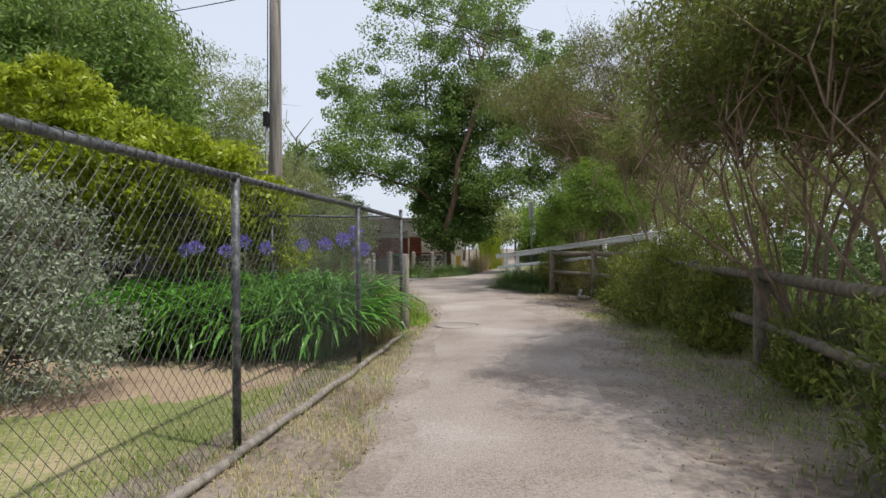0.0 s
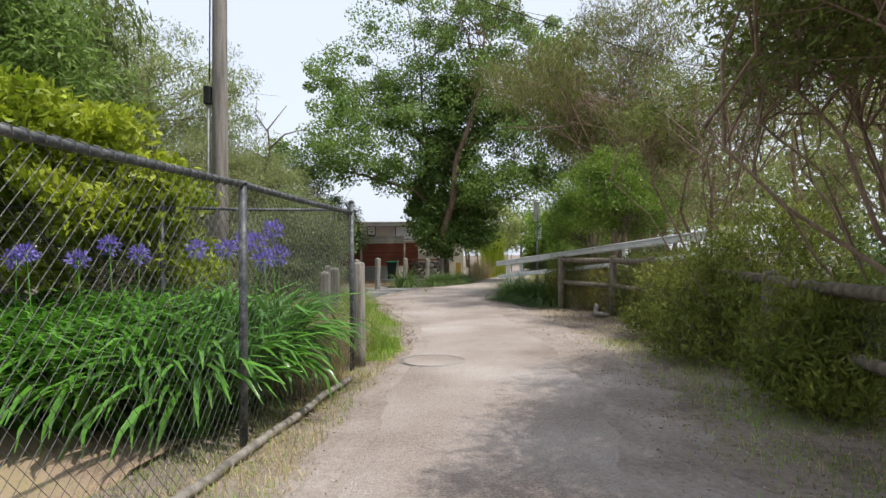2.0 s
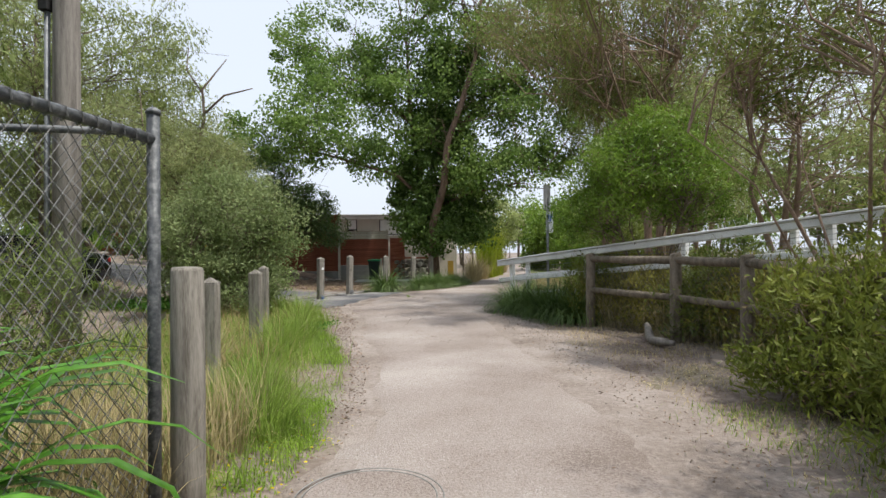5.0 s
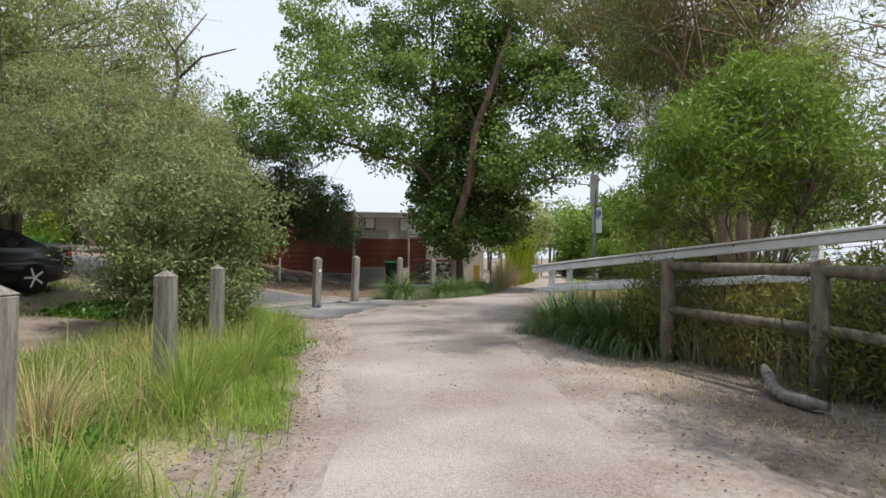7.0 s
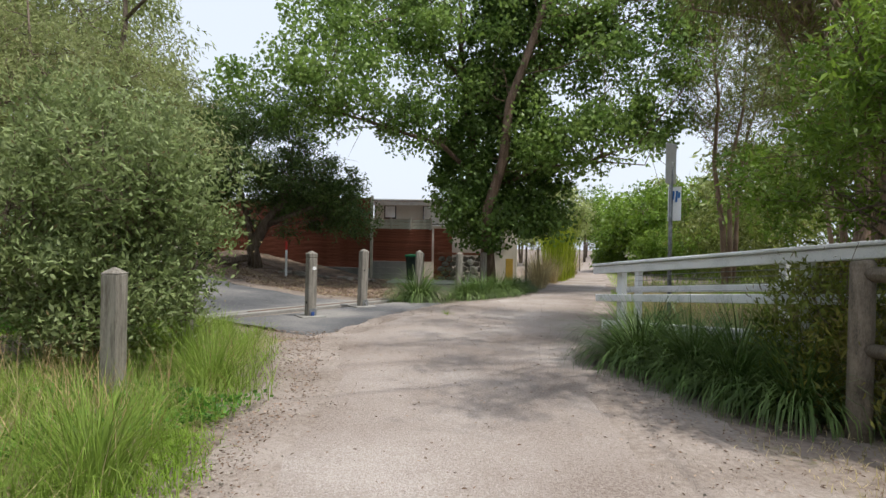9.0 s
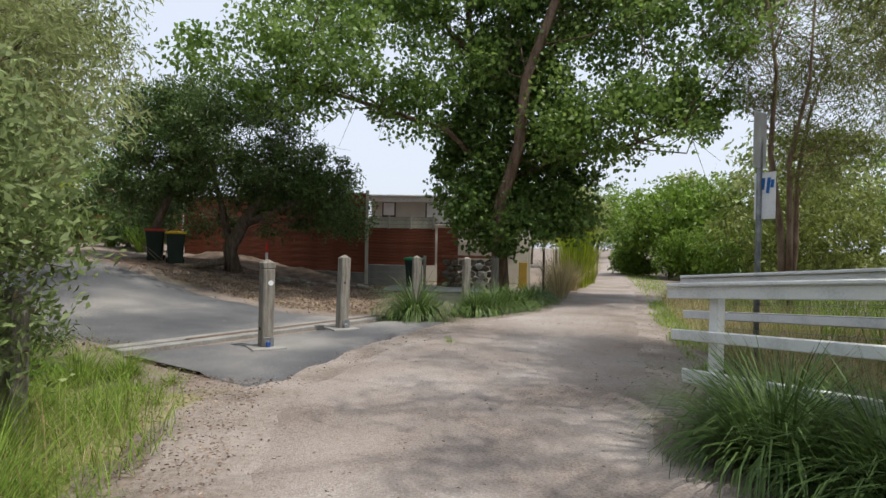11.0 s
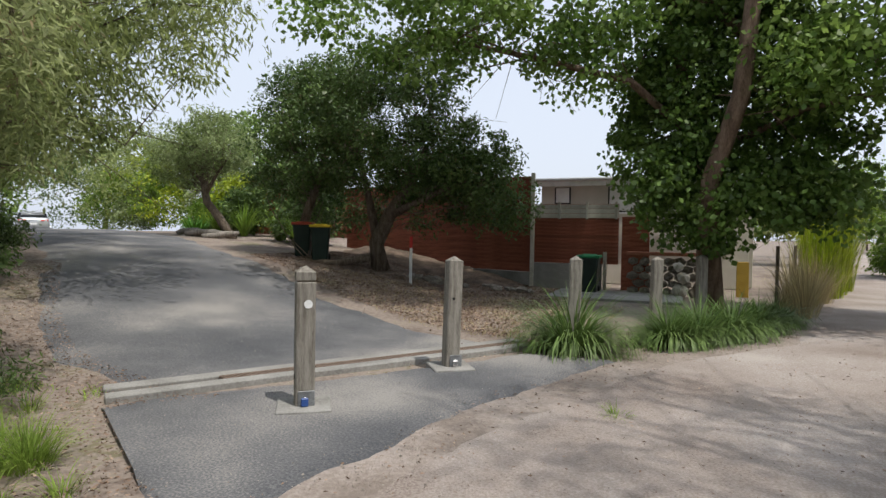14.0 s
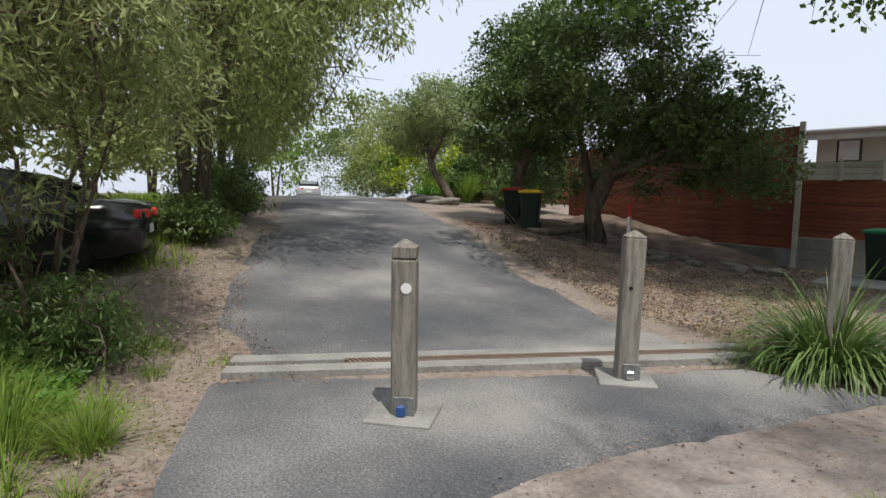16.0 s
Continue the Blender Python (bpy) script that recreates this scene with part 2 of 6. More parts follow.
def tube_lists(points, radii, sides=6, wobble=0.0, cap=True):
    pts = [Vector(p) for p in points]
    verts, faces = [], []
    ref = Vector((0.31, 0.87, 0.38))
    for i, p in enumerate(pts):
        d = (pts[min(i + 1, len(pts) - 1)] - pts[max(i - 1, 0)]).normalized()
        u = d.cross(ref).normalized()
        v = d.cross(u)
        for k in range(sides):
            a = 2 * math.pi * k / sides
            r = radii[i] * (1 + wobble * math.sin(3.1 * i + 2.3 * k))
            verts.append(p + (u * math.cos(a) + v * math.sin(a)) * r)
    for i in range(len(pts) - 1):
        for k in range(sides):
            a, b = i * sides + k, i * sides + (k + 1) % sides
            faces.append((a, b, b + sides, a + sides))
    if cap:
        faces.append(tuple(range(sides - 1, -1, -1)))
        faces.append(tuple(range((len(pts) - 1) * sides, len(pts) * sides)))
    return verts, faces


def join_lists(pieces):
    verts, faces = [], []
    for v, f in pieces:
        k = len(verts)
        verts += v
        faces += [tuple(i + k for i in q) for q in f]
    return verts, faces


def tube(name, points, radii, mat, sides=8, wobble=0.0):
    return from_lists(name, *tube_lists(points, radii, sides, wobble), mat, True)


def unit(a):
    return a / np.maximum(1e-6, np.linalg.norm(a, axis=1, keepdims=True))


def leaf_mesh(name, centres, directions, length, width, mat, rng, curl=0.25):
    """One folded rhombic leaf at each centre, pointing along its direction."""
    n = len(centres)
    d = unit(directions)
    s = unit(np.cross(d, rng.normal(size=(n, 3))))
    up = np.cross(s, d)
    L = (length * rng.uniform(0.6, 1.3, n))[:, None]
    W = (width * rng.uniform(0.6, 1.3, n))[:, None]
    v = np.empty((n, 4, 3))
    v[:, 0] = centres - d * L / 2
    v[:, 1] = centres + s * W / 2 + up * L * curl * 0.3
    v[:, 2] = centres + d * L / 2 - up * L * curl * 0.5
    v[:, 3] = centres - s * W / 2 + up * L * curl * 0.3
    return from_arrays(name, v.reshape(-1, 3), np.arange(4 * n).reshape(n, 4), mat)


def blade_mesh(name, roots, lean, length, width, mat, rng, segs=3, droop=1.0, fold=0.0):
    """Curved tapering blades: each rises from its root and bows over towards its lean."""
    n = len(roots)
    L = (length * rng.uniform(0.6, 1.2, n))[:, None]
    W = (width * rng.uniform(0.7, 1.2, n))[:, None]
    h = unit(np.column_stack([lean[:, 0], lean[:, 1], np.zeros(n)]))
    amount = np.linalg.norm(lean, axis=1)[:, None]
    side = np.column_stack([-h[:, 1], h[:, 0], np.zeros(n)])
    v = np.empty((n, (segs + 1) * 2, 3))
    for k in range(segs + 1):
        f = k / segs
        ang = amount * (0.35 + droop * f)
        p = roots + h * L * f * np.sin(np.minimum(ang, 2.4)) * 0.85
        p[:, 2] += (L * f * np.cos(np.minimum(ang * 0.75, 2.2)))[:, 0]
        w = W * (1 - f ** 2.2 * 0.92) / 2
        v[:, 2 * k] = p + side * w
        v[:, 2 * k + 1] = p - side * w
    q = np.array([[2 * k, 2 * k + 1, 2 * k + 3, 2 * k + 2] for k in range(segs)])
    quads = (np.arange(n)[:, None, None] * ((segs + 1) * 2) + q[None]).reshape(-1, 4)
    return from_arrays(name, v.reshape(-1, 3), quads, mat)


def crown_points(blobs, clumps, per, spread, rng, shell=0.55):
    """Leaf centres in clumps spread through ellipsoids (x, y, z, rx, ry, rz); returns the leaves and the clumps."""
    vol = np.array([b[3] * b[4] * b[5] for b in blobs]) ** 0.67
    pick = rng.choice(len(blobs), clumps, p=vol / vol.sum())
    b = np.array(blobs)[pick]
    d = unit(rng.normal(size=(clumps, 3)))
    r = rng.uniform(shell ** 3, 1, clumps)[:, None] ** (1 / 3)
    c = b[:, :3] + d * r * b[:, 3:]
    k = np.repeat(np.arange(clumps), per)
    size = spread * rng.uniform(0.6, 1.4, clumps)
    p = c[k] + unit(rng.normal(size=(len(k), 3))) * (rng.uniform(0, 1, len(k)) ** 0.45 * 1.75 * size[k])[:, None] * np.array([1, 1, 0.7])
    return p, c, p - c[k]


def tree(name, label, category, x, y, trunk, limbs, blobs, leaf_mat, bark=None, clumps=120, per=90, spread=0.35, leaf=(0.1, 0.06), droop=0.4, seed=1, twigs=40, shell=0.5, extra=None, group="", z=None):
    """A tree or tall shrub. trunk: rows of (points, radii); blobs: the crown's ellipsoids, all relative to the foot."""
    rng = np.random.default_rng(seed)
    bark = bark or BARK
    root = thing(name, label, category, x, y, z, group=group)
    p, c, off = crown_points(blobs, clumps, int(per * 0.5), spread, rng, shell)
    low = p[:, 2] > 0.05
    p, off = p[low], off[low]
    d = unit(off) * 0.6 + rng.normal(size=p.shape) * 0.6
    d[:, 2] -= droop
    for pts, rad in trunk:
        part("trunk", tube("trunk", pts, rad, bark, 9, 0.06), root)
    for pts, rad in limbs:
        part("limb", tube("limb", pts, rad, bark, 6, 0.05), root)
    if twigs and trunk:
        starts = []
        for pts, _ in list(trunk) + list(limbs):
            for u, w in zip(pts[1:], pts[2:]):
                starts += [Vector(u).lerp(Vector(w), f) for f in (0.0, 0.25, 0.5, 0.75)]
            starts.append(Vector(pts[-1]))
        pieces = []
        for k in rng.choice(len(c), min(twigs, len(c)), replace=False):
            e = Vector(c[k])
            near = sorted(starts, key=lambda q: (q - e).length + (1.5 if q.z > e.z else 0))[:7]
            s = near[int(rng.integers(len(near)))]
            n = (e - s).length
            m1 = s.lerp(e, 0.35) + Vector(rng.normal(size=3)) * n * 0.1
            m2 = s.lerp(e, 0.7) + Vector(rng.normal(size=3)) * n * 0.1
            w = 0.007 + 0.0045 * n
            pieces.append(tube_lists([s, m1, m2, e], [w, w * 0.8, w * 0.55, w * 0.25], 4, cap=False))
            for _ in range(2):
                t = m2 + Vector(rng.normal(size=3)) * n * 0.25
                pieces.append(tube_lists([m1.lerp(m2, 0.6), t], [w * 0.5, w * 0.2], 3, cap=False))
        part("twig_tangle", from_lists("twig_tangle", *join_lists(pieces), bark, True), root)["kind"] = "stuff"
    part("crown", leaf_mesh("crown", p, d, leaf[0] * 1.17, leaf[1] * 1.2, leaf_mat, rng), root)
    if extra:
        mat2, share, leaf2 = extra
        q = rng.choice(len(p), int(len(p) * share), replace=False)
        part("withered_foliage", leaf_mesh("withered_foliage", p[q] + rng.normal(size=(len(q), 3)) * 0.12, d[q], leaf2[0], leaf2[1], mat2, rng), root)
    return root


# ---- ground ----
def grid_axis(lo, hi, fine_lo, fine_hi, step, coarse):
    a = list(np.arange(fine_lo, fine_hi, step))
    left = list(fine_lo - np.geomspace(step, fine_lo - lo, coarse))[::-1]
    right = list(fine_hi + np.geomspace(step, hi - fine_hi, coarse))
    return left + a + right


gx, gy = grid_axis(-420, 420, -42, 24, 0.75, 14), grid_axis(-300, 900, -4, 70, 0.75, 14)
gv = [(x, y, height(x, y) + (0.03 * noise.noise((x * 0.5, y * 0.5, 0)) - 0.02 if abs(x) < 40 else -0.02)) for y in gy for x in gx]
gf = [(j * len(gx) + i, j * len(gx) + i + 1, (j + 1) * len(gx) + i + 1, (j + 1) * len(gx) + i) for j in range(len(gy) - 1) for i in range(len(gx) - 1)]
tagged(new("ground", from_lists("ground", gv, gf, GROUND, True)), "dry brown ground with patchy grass and leaf litter", "ground", kind="structure")


def ribbon(name, left, right, mat, lift, label, category, steps=220, rough=0.06, cols=8, seed=0, flat=False):
    """A strip of ground between two edge lines, with uneven edges, laid on the terrain."""
    def along(line, f):
        line = [Vector((*p, 0)) for p in line]
        total = [0.0]
        for a, b in zip(line, line[1:]):
            total.append(total[-1] + (b - a).length)
        return [float(np.interp(f * total[-1], total, [p[k] for p in line])) for k in (0, 1)]
    verts, faces = [], []
    for i in range(steps + 1):
        f = i / steps
        a, b = along(left, f), along(right, f)
        ja = rough * (noise.noise((a[0] * 1.3, a[1] * 1.3, seed)) * 2 + noise.noise((a[0] * 5, a[1] * 5, seed + 3)))
        jb = rough * (noise.noise((b[0] * 1.3, b[1] * 1.3, seed + 7)) * 2 + noise.noise((b[0] * 5, b[1] * 5, seed + 9)))
        w = max(0.2, math.hypot(b[0] - a[0], b[1] - a[1]))
        for k in range(cols + 1):
            g = k / cols
            g = -ja / w * (1 - g) + g * (1 + jb / w)
            x, y = a[0] + (b[0] - a[0]) * g, a[1] + (b[1] - a[1]) * g
            edge = 0.0 if 0 < k < cols else -0.05
            verts.append((x, y, height(x, y) + lift + edge))
    for i in range(steps):
        for k in range(cols):
            a = i * (cols + 1) + k
            faces.append((a, a + 1, a + cols + 2, a + cols + 1))
    return tagged(new(name, from_lists(name, verts, faces, mat, True)), label, category, kind="structure")


PATH_L = [(-0.2, -6), (0.0, 2), (0.1, 5.3), (0.1, 9.7), (0.3, 12), (-0.05, 14.7), (-0.75, 17.3), (-0.9, 18.8), (-1.9, 21.7), (-1.75, 23.5), (-1.0, 26.2), (-0.5, 27.4), (1.1, 29.9), (2.25, 35.2), (5.05, 55.7), (12.5, 95), (22, 130)]
PATH_R = [(2.0, -6), (2.0, 2), (2.1, 5.3), (2.5, 9.7), (2.55, 12), (2.3, 14.7), (2.05, 17.3), (1.95, 18.8), (2.2, 21.7), (2.6, 23.5), (3.0, 26.2), (3.2, 27.4), (3.5, 29.9), (4.5, 35.2), (7.2, 55.7), (15, 94), (24.5, 129)]
ribbon("path", PATH_L, PATH_R, GRAVEL, 0.024, "pale compacted gravel footpath dappled with shade", "path", steps=900, rough=0.07)
ribbon("path_shoulder", [(x - 0.3 - 0.35 * smooth(16, 19, y), y) for x, y in PATH_L], [(x + 0.45 + 0.5 * smooth(8, 12, y) * (1 - smooth(21, 24, y)), y) for x, y in PATH_R], SHOULDER, 0.014, "trodden brown dirt along the path edges", "dirt", steps=900, rough=0.16, seed=15)
ribbon("apron", [(-2.65, 22.3), (-2.05, 22.05), (-1.7, 22.2), (-1.55, 24.1), (-1.3, 25.6), (-0.7, 27.2)], [(-4.3, 23.1), (-4.25, 23.4), (-4.0, 23.8), (-3.3, 24.85), (-2.7, 25.8), (-1.95, 27.0)], ASPHALT, 0.035, "worn grey asphalt apron with a ragged edge", "road", steps=120, rough=0.05, seed=4)
ROAD_L = [(-4.75, 23.55), (-6.2, 23.7), (-8.4, 24.7), (-11.7, 26.6), (-20, 30.4), (-30, 35), (-60, 48), (-110, 70)]
ROAD_R = [(-2.3, 27.5), (-4.0, 28.0), (-7.9, 29.9), (-11.2, 31.3), (-20, 35.4), (-30, 40), (-60, 53), (-110, 75)]
ribbon("road", ROAD_L, ROAD_R, ASPHALT, 0.03, "worn grey asphalt road climbing a low hill", "road", steps=260, rough=0.09, seed=11)
ribbon("garden_lawn", [(-9, -4), (-9, 4), (-9, 12.2)], [(-1.6, -4), (-1.0, 4), (-0.42, 9.2)], LAWN, 0.012, "patchy green and straw-coloured garden lawn", "lawn", steps=60, rough=0.02, seed=21)
ribbon("mulch_bed", [(-6.5, 5.2), (-4.5, 5.2), (-2.9, 5.4), (-1.6, 6.4), (-1.1, 7.2)], [(-6.5, 8.9), (-4.5, 8.8), (-2.8, 8.5), (-1.6, 8.3), (-1.0, 8.0)], MULCH, 0.03, "pinkish bare mulch bed in front of the strap leaves", "mulch", steps=160, rough=0.3, seed=31)
ribbon("bank_turf", [(-4.3, 11.0), (-4.3, 14), (-4.4, 18), (-4.4, 21.6)], [(-0.1, 11.0), (-0.2, 14), (-1.2, 18), (-2.3, 21.6)], TURF, 0.006, "green and straw-coloured turf round the bollards", "turf", steps=120, rough=0.2, seed=41)

# ---- fences and posts beside the path ----
def chain_mesh(length, high, step=0.08, z0=0.03, radius=0.0019):
    """Diagonal wires of a chain-link panel that runs along +x."""
    pieces = []
    for sign in (1, -1):
        k = -high
        while k < length + high:
            pts = []
            for z in (z0, high):
                pts.append((k + sign * (z - z0) * 0.8, z))
            (x0, za), (x1, zb) = pts
            ends = []
            for x, z, xo, zo in ((x0, za, x1, zb), (x1, zb, x0, za)):
                if x < 0 or x > length:
                    lim = 0 if x < 0 else length
                    if (xo - lim) * (x - lim) >= 0:
                        ends = None
                        break
                    f = (lim - xo) / (x - xo)
                    x, z = lim, zo + (z - zo) * f
                ends.append(Vector((x, 0.003 * sign, z)))
            if ends:
                pieces.append(tube_lists(ends, [radius, radius], 3, cap=False))
            k += step
    return join_lists(pieces)


def run_matrix(a, b):
    return pose(a[0], a[1], 0, 0, 0, math.degrees(math.atan2(b[1] - a[1], b[0] - a[0])))


def chain_fence(points, post_at, high, label, rail_r=0.024, ties=True, step=0.08):
    root = thing("chain_link_fence", label, "fence", 0, 0, 0)
    for p in post_at:
        post = tube("post", [(p[0], p[1], -0.1), (p[0], p[1], high * 0.5), (p[0], p[1], p[2])], [0.03, 0.03, 0.03], FENCE_STEEL, 10)
        ob = part("post", post, root)
        part("cap", tube("cap", [(p[0], p[1], p[2]), (p[0], p[1], p[2] + 0.015), (p[0], p[1], p[2] + 0.03)], [0.036, 0.034, 0.015], FENCE_STEEL, 10), ob)
    for a, b in zip(points, points[1:]):
        n = math.dist(a, b)
        part("top_rail", tube("top_rail", [(*a, high), ((a[0] + b[0]) / 2, (a[1] + b[1]) / 2, high - 0.012), (*b, high)], [rail_r] * 3, FENCE_STEEL, 10), root)
        part("wire_mesh", from_lists("wire_mesh", *chain_mesh(n, high, step), WIRE), root, "dark diamond wire mesh", run_matrix(a, b))
        if ties:
            loops, k = [], 0.04
            while k < n:
                f = k / n
                c = Vector((a[0] + (b[0] - a[0]) * f, a[1] + (b[1] - a[1]) * f, high - 0.006))
                d = Vector((b[0] - a[0], b[1] - a[1], 0)).normalized()
                s = Vector((-d.y, d.x, 0))
                ring = [c + (s * math.cos(t) + Vector((0, 0, 1)) * math.sin(t)) * (rail_r + 0.006) + d * 0.02 * t / 3.14 for t in (0, 1.26, 2.51, 3.77, 5.03, 6.28)]
                loops.append(tube_lists(ring, [0.0042] * 6, 4, cap=False))
                k += 0.08
            part("tie_wire", from_lists("tie_wire", *join_lists(loops), WIRE), root, "wire wound round the rail")["kind"] = "stuff"
    return root


FENCE = [(-1.95, -3.2), (-1.25, 2.1), (-0.93, 4.97), (-0.56, 7.82), (-0.315, 10.585)]
chain_fence(FENCE, [(-1.95, -3.2, 1.9), (-1.6, -0.6, 1.9), (-1.25, 2.1, 1.9), (-0.93, 4.97, 1.9), (-0.56, 7.82, 1.9), (-0.315, 10.585, 2.02)], 1.9, "grey steel chain-link fence round a garden")
chain_fence([(-0.36, 10.56), (-2.3, 9.95), (-4.9, 9.15)], [(-2.3, 9.95, 1.98), (-4.9, 9.15, 1.98)], 1.93, "grey chain-link side fence behind the strap leaves", 0.018, False)


def kerb_log(a, b, r):
    n = 7
    pts = [(a[0] + (b[0] - a[0]) * k / n + 0.012 * math.sin(2.1 * k), a[1] + (b[1] - a[1]) * k / n, r * 0.75 + 0.008 * math.sin(1.7 * k)) for k in range(n + 1)]
    ob = new("edging_log", tube("edging_log", pts, [r * (1 + 0.06 * math.sin(2.7 * k)) for k in range(n + 1)], POLE_WOOD, 10, 0.015))
    return tagged(ob, "weathered grey timber edging log along the fence foot", "edging log", "edging logs")


EDGE = [(-1.15, 1.9), (-0.84, 4.75), (-0.52, 7.3), (-0.24, 10.0)]
for a, b in zip(EDGE, EDGE[1:]):
    d = Vector((b[0] - a[0], b[1] - a[1], 0)).normalized() * 0.02
    kerb_log((a[0] + d.x, a[1] + d.y), (b[0] - d.x, b[1] - d.y), 0.033)


def round_post(x, y, high, r, label, mat=TIMBER, lean=0):
    pts = [(0, 0, -0.15), (0, 0, 0.2), (0.004, 0, high * 0.5), (0, 0.004, high - 0.02), (0, 0.003, high)]
    ob = new("round_post", tube("round_post", pts, [r * 1.03, r * 1.02, r, r * 0.97, r * 0.86], mat, 14, 0.025))
    ob.matrix_world = pose(x, y, height(x, y), lean, 0, 30)
    return tagged(ob, label, "post")


round_post(-0.29, 10.86, 1.29, 0.085, "weathered round timber gate post at the fence corner")


def bollard(x, y, high, side, turn, label, lean=(0, 0), groove=False):
    root = thing("bollard", label, "bollard", x, y, None, turn, group="timber bollards")
    root.matrix_world = pose(x, y, height(x, y), lean[0], lean[1], turn)
    neck = high - 0.13 if groove else high - 0.055
    bm = block(side, side, neck + 0.2, 0.012, -0.2)
    part("shaft", as_mesh("shaft", bm, TIMBER), root)
    bm = bmesh.new()
    s, z = side / 2, neck + (0.012 if groove else 0)
    top = high - 0.05
    rings = [(s * 0.98, z), (s * 0.98, top), (s * 0.12, high)]
    vs = [[bm.verts.new((sx * r, sy * r, h)) for sx, sy in ((-1, -1), (1, -1), (1, 1), (-1, 1))] for r, h in rings]
    bm.faces.new(vs[0][::-1])
    bm.faces.new(vs[-1])
    for lo, hi in zip(vs, vs[1:]):
        for k in range(4):
            bm.faces.new((lo[k], lo[(k + 1) % 4], hi[(k + 1) % 4], hi[k]))
    part("cap", as_mesh("cap", bm, TIMBER), root, "pointed timber cap")
    if groove:
        part("neck", as_mesh("neck", block(side * 0.9, side * 0.9, 0.014, 0, neck - 0.001), TIMBER_DARK), root)
    return root


LB = "square grey timber bollard with a pointed top in long grass"
bollard(-1.40, 13.65, 1.12, 0.155, 4, LB)
bollard(-1.69, 15.76, 1.14, 0.155, 0, LB, (1, 0))
bollard(-2.46, 18.3, 1.14, 0.155, 3, LB)
bollard(-2.9, 20.1, 1.14, 0.155, 2, LB, (0, 1))
LD = "square grey timber bollard among green tussocks"
bollard(-1.45, 27.87, 1.27, 0.165, 18, LD, (0, 1))
bollard(-0.66, 30.2, 1.22, 0.165, 25, LD, (0, 1))
bollard(-0.03, 31.8, 1.235, 0.165, 25, LD)
front = bollard(-2.79, 23.93, 1.25, 0.165, 46, "lockable grey timber bollard on a concrete pad in asphalt", (1.2, 0), True)
rear = bollard(-2.34, 25.87, 1.29, 0.165, 46, "leaning grey timber bollard on a concrete pad in asphalt", (0.6, 1.2))


def padlock(parent, x, y, z, rz, tag):
    plate = part("lock_plate", as_mesh("lock_plate", block(0.14, 0.012, 0.16, 0.003), STEEL), parent, "galvanised lock plate", pose(x, y, z, 0, 0, rz))
    body = part("padlock", as_mesh("padlock", block(0.06, 0.03, 0.07, 0.006), tag), plate, "small padlock", pose(-0.015, -0.022, 0.035))
    arc = [(0.016 * math.cos(t), 0, 0.05 + 0.03 * math.sin(t)) for t in np.linspace(0, math.pi, 7)]
    hoop = tube("shackle", arc, [0.004] * 7, CHROME, 6)
    part("shackle", hoop, plate, "", pose(-0.015, -0.022, 0.035))
    return body


padlock(front, 0.01, -0.09, 0.03, 0, GREEN_TAG)
padlock(rear, 0.03, -0.09, 0.03, 0, CHROME)
disc = bmesh.new()
bmesh.ops.create_cone(disc, cap_ends=True, segments=20, radius1=0.036, radius2=0.036, depth=0.006)
part("reflector", as_mesh("reflector", disc, WHITE), front, "round white reflector", pose(0.02, -0.085, 0.93, 90))
for host, z in ((front, 0.3), (rear, 0.82)):
    hole = bmesh.new()
    bmesh.ops.create_cone(hole, cap_ends=True, segments=12, radius1=0.016 if host is rear else 0.028, radius2=0.016, depth=0.004)
    part("bolt_hole", as_mesh("bolt_hole", hole, BLACK), host, "dark bolt hole", pose(-0.084 if host is front else -0.02, 0.0 if host is front else -0.085, z, 90 if host is rear else 0, 90 if host is front else 0))
for x, y, rz in ((-2.79, 23.93, 40), (-2.34, 25.87, 42)):
    pad = new("concrete_pad", as_mesh("concrete_pad", block(0.46, 0.46, 0.12, 0.01, -0.062), CONCRETE))
    pad.matrix_world = pose(x, y, 0, 0, 0, rz)
    tagged(pad, "small square concrete footing in the asphalt", "concrete pad", "bollard footings")

# drain across the road mouth
DRAIN_A, DRAIN_B = Vector((-4.62, 23.32, 0)), Vector((-2.1, 27.75, 0))
dn = (DRAIN_B - DRAIN_A).length
drain = thing("drain_channel", "rusty steel grate drain between concrete strips", "drain", 0, 0, 0)
drain.matrix_world = run_matrix(DRAIN_A, DRAIN_B)
for y0, w in ((0.165, 0.2), (-0.155, 0.18)):
    part("concrete_strip", as_mesh("concrete_strip", block(dn, w, 0.12, 0.008, -0.07), CONCRETE), drain, "pale concrete edge strip", pose(dn / 2, y0, 0))
# shallow channel floor, its black colour standing in for shade between the slats
part("channel", as_mesh("channel", block(dn, 0.12, 0.03, 0, -0.05), BLACK), drain, "channel coloured black for the shade under the grate", pose(dn / 2, 0, 0))
RUST = material("rusty_iron", [(0.16, 0.115, 0.09), (0.25, 0.19, 0.155)], scale=12, rough=0.8, metal=0.3, bump=0.3)
slat = as_mesh("grate_slat", block(0.02, 0.13, 0.02, 0.002), RUST)
for k in range(int((dn - 1.15) / 0.044)):
    part("grate_slat", slat, drain, "", pose(1.05 + 0.044 * k, 0, 0.034, 0, 0, 25))
for y0 in (-0.06, 0.06):
    part("grate_bar", as_mesh("grate_bar", block(dn - 1.15, 0.012, 0.024, 0.002), RUST), drain, "", pose(dn / 2 + 0.45, y0, 0.032))

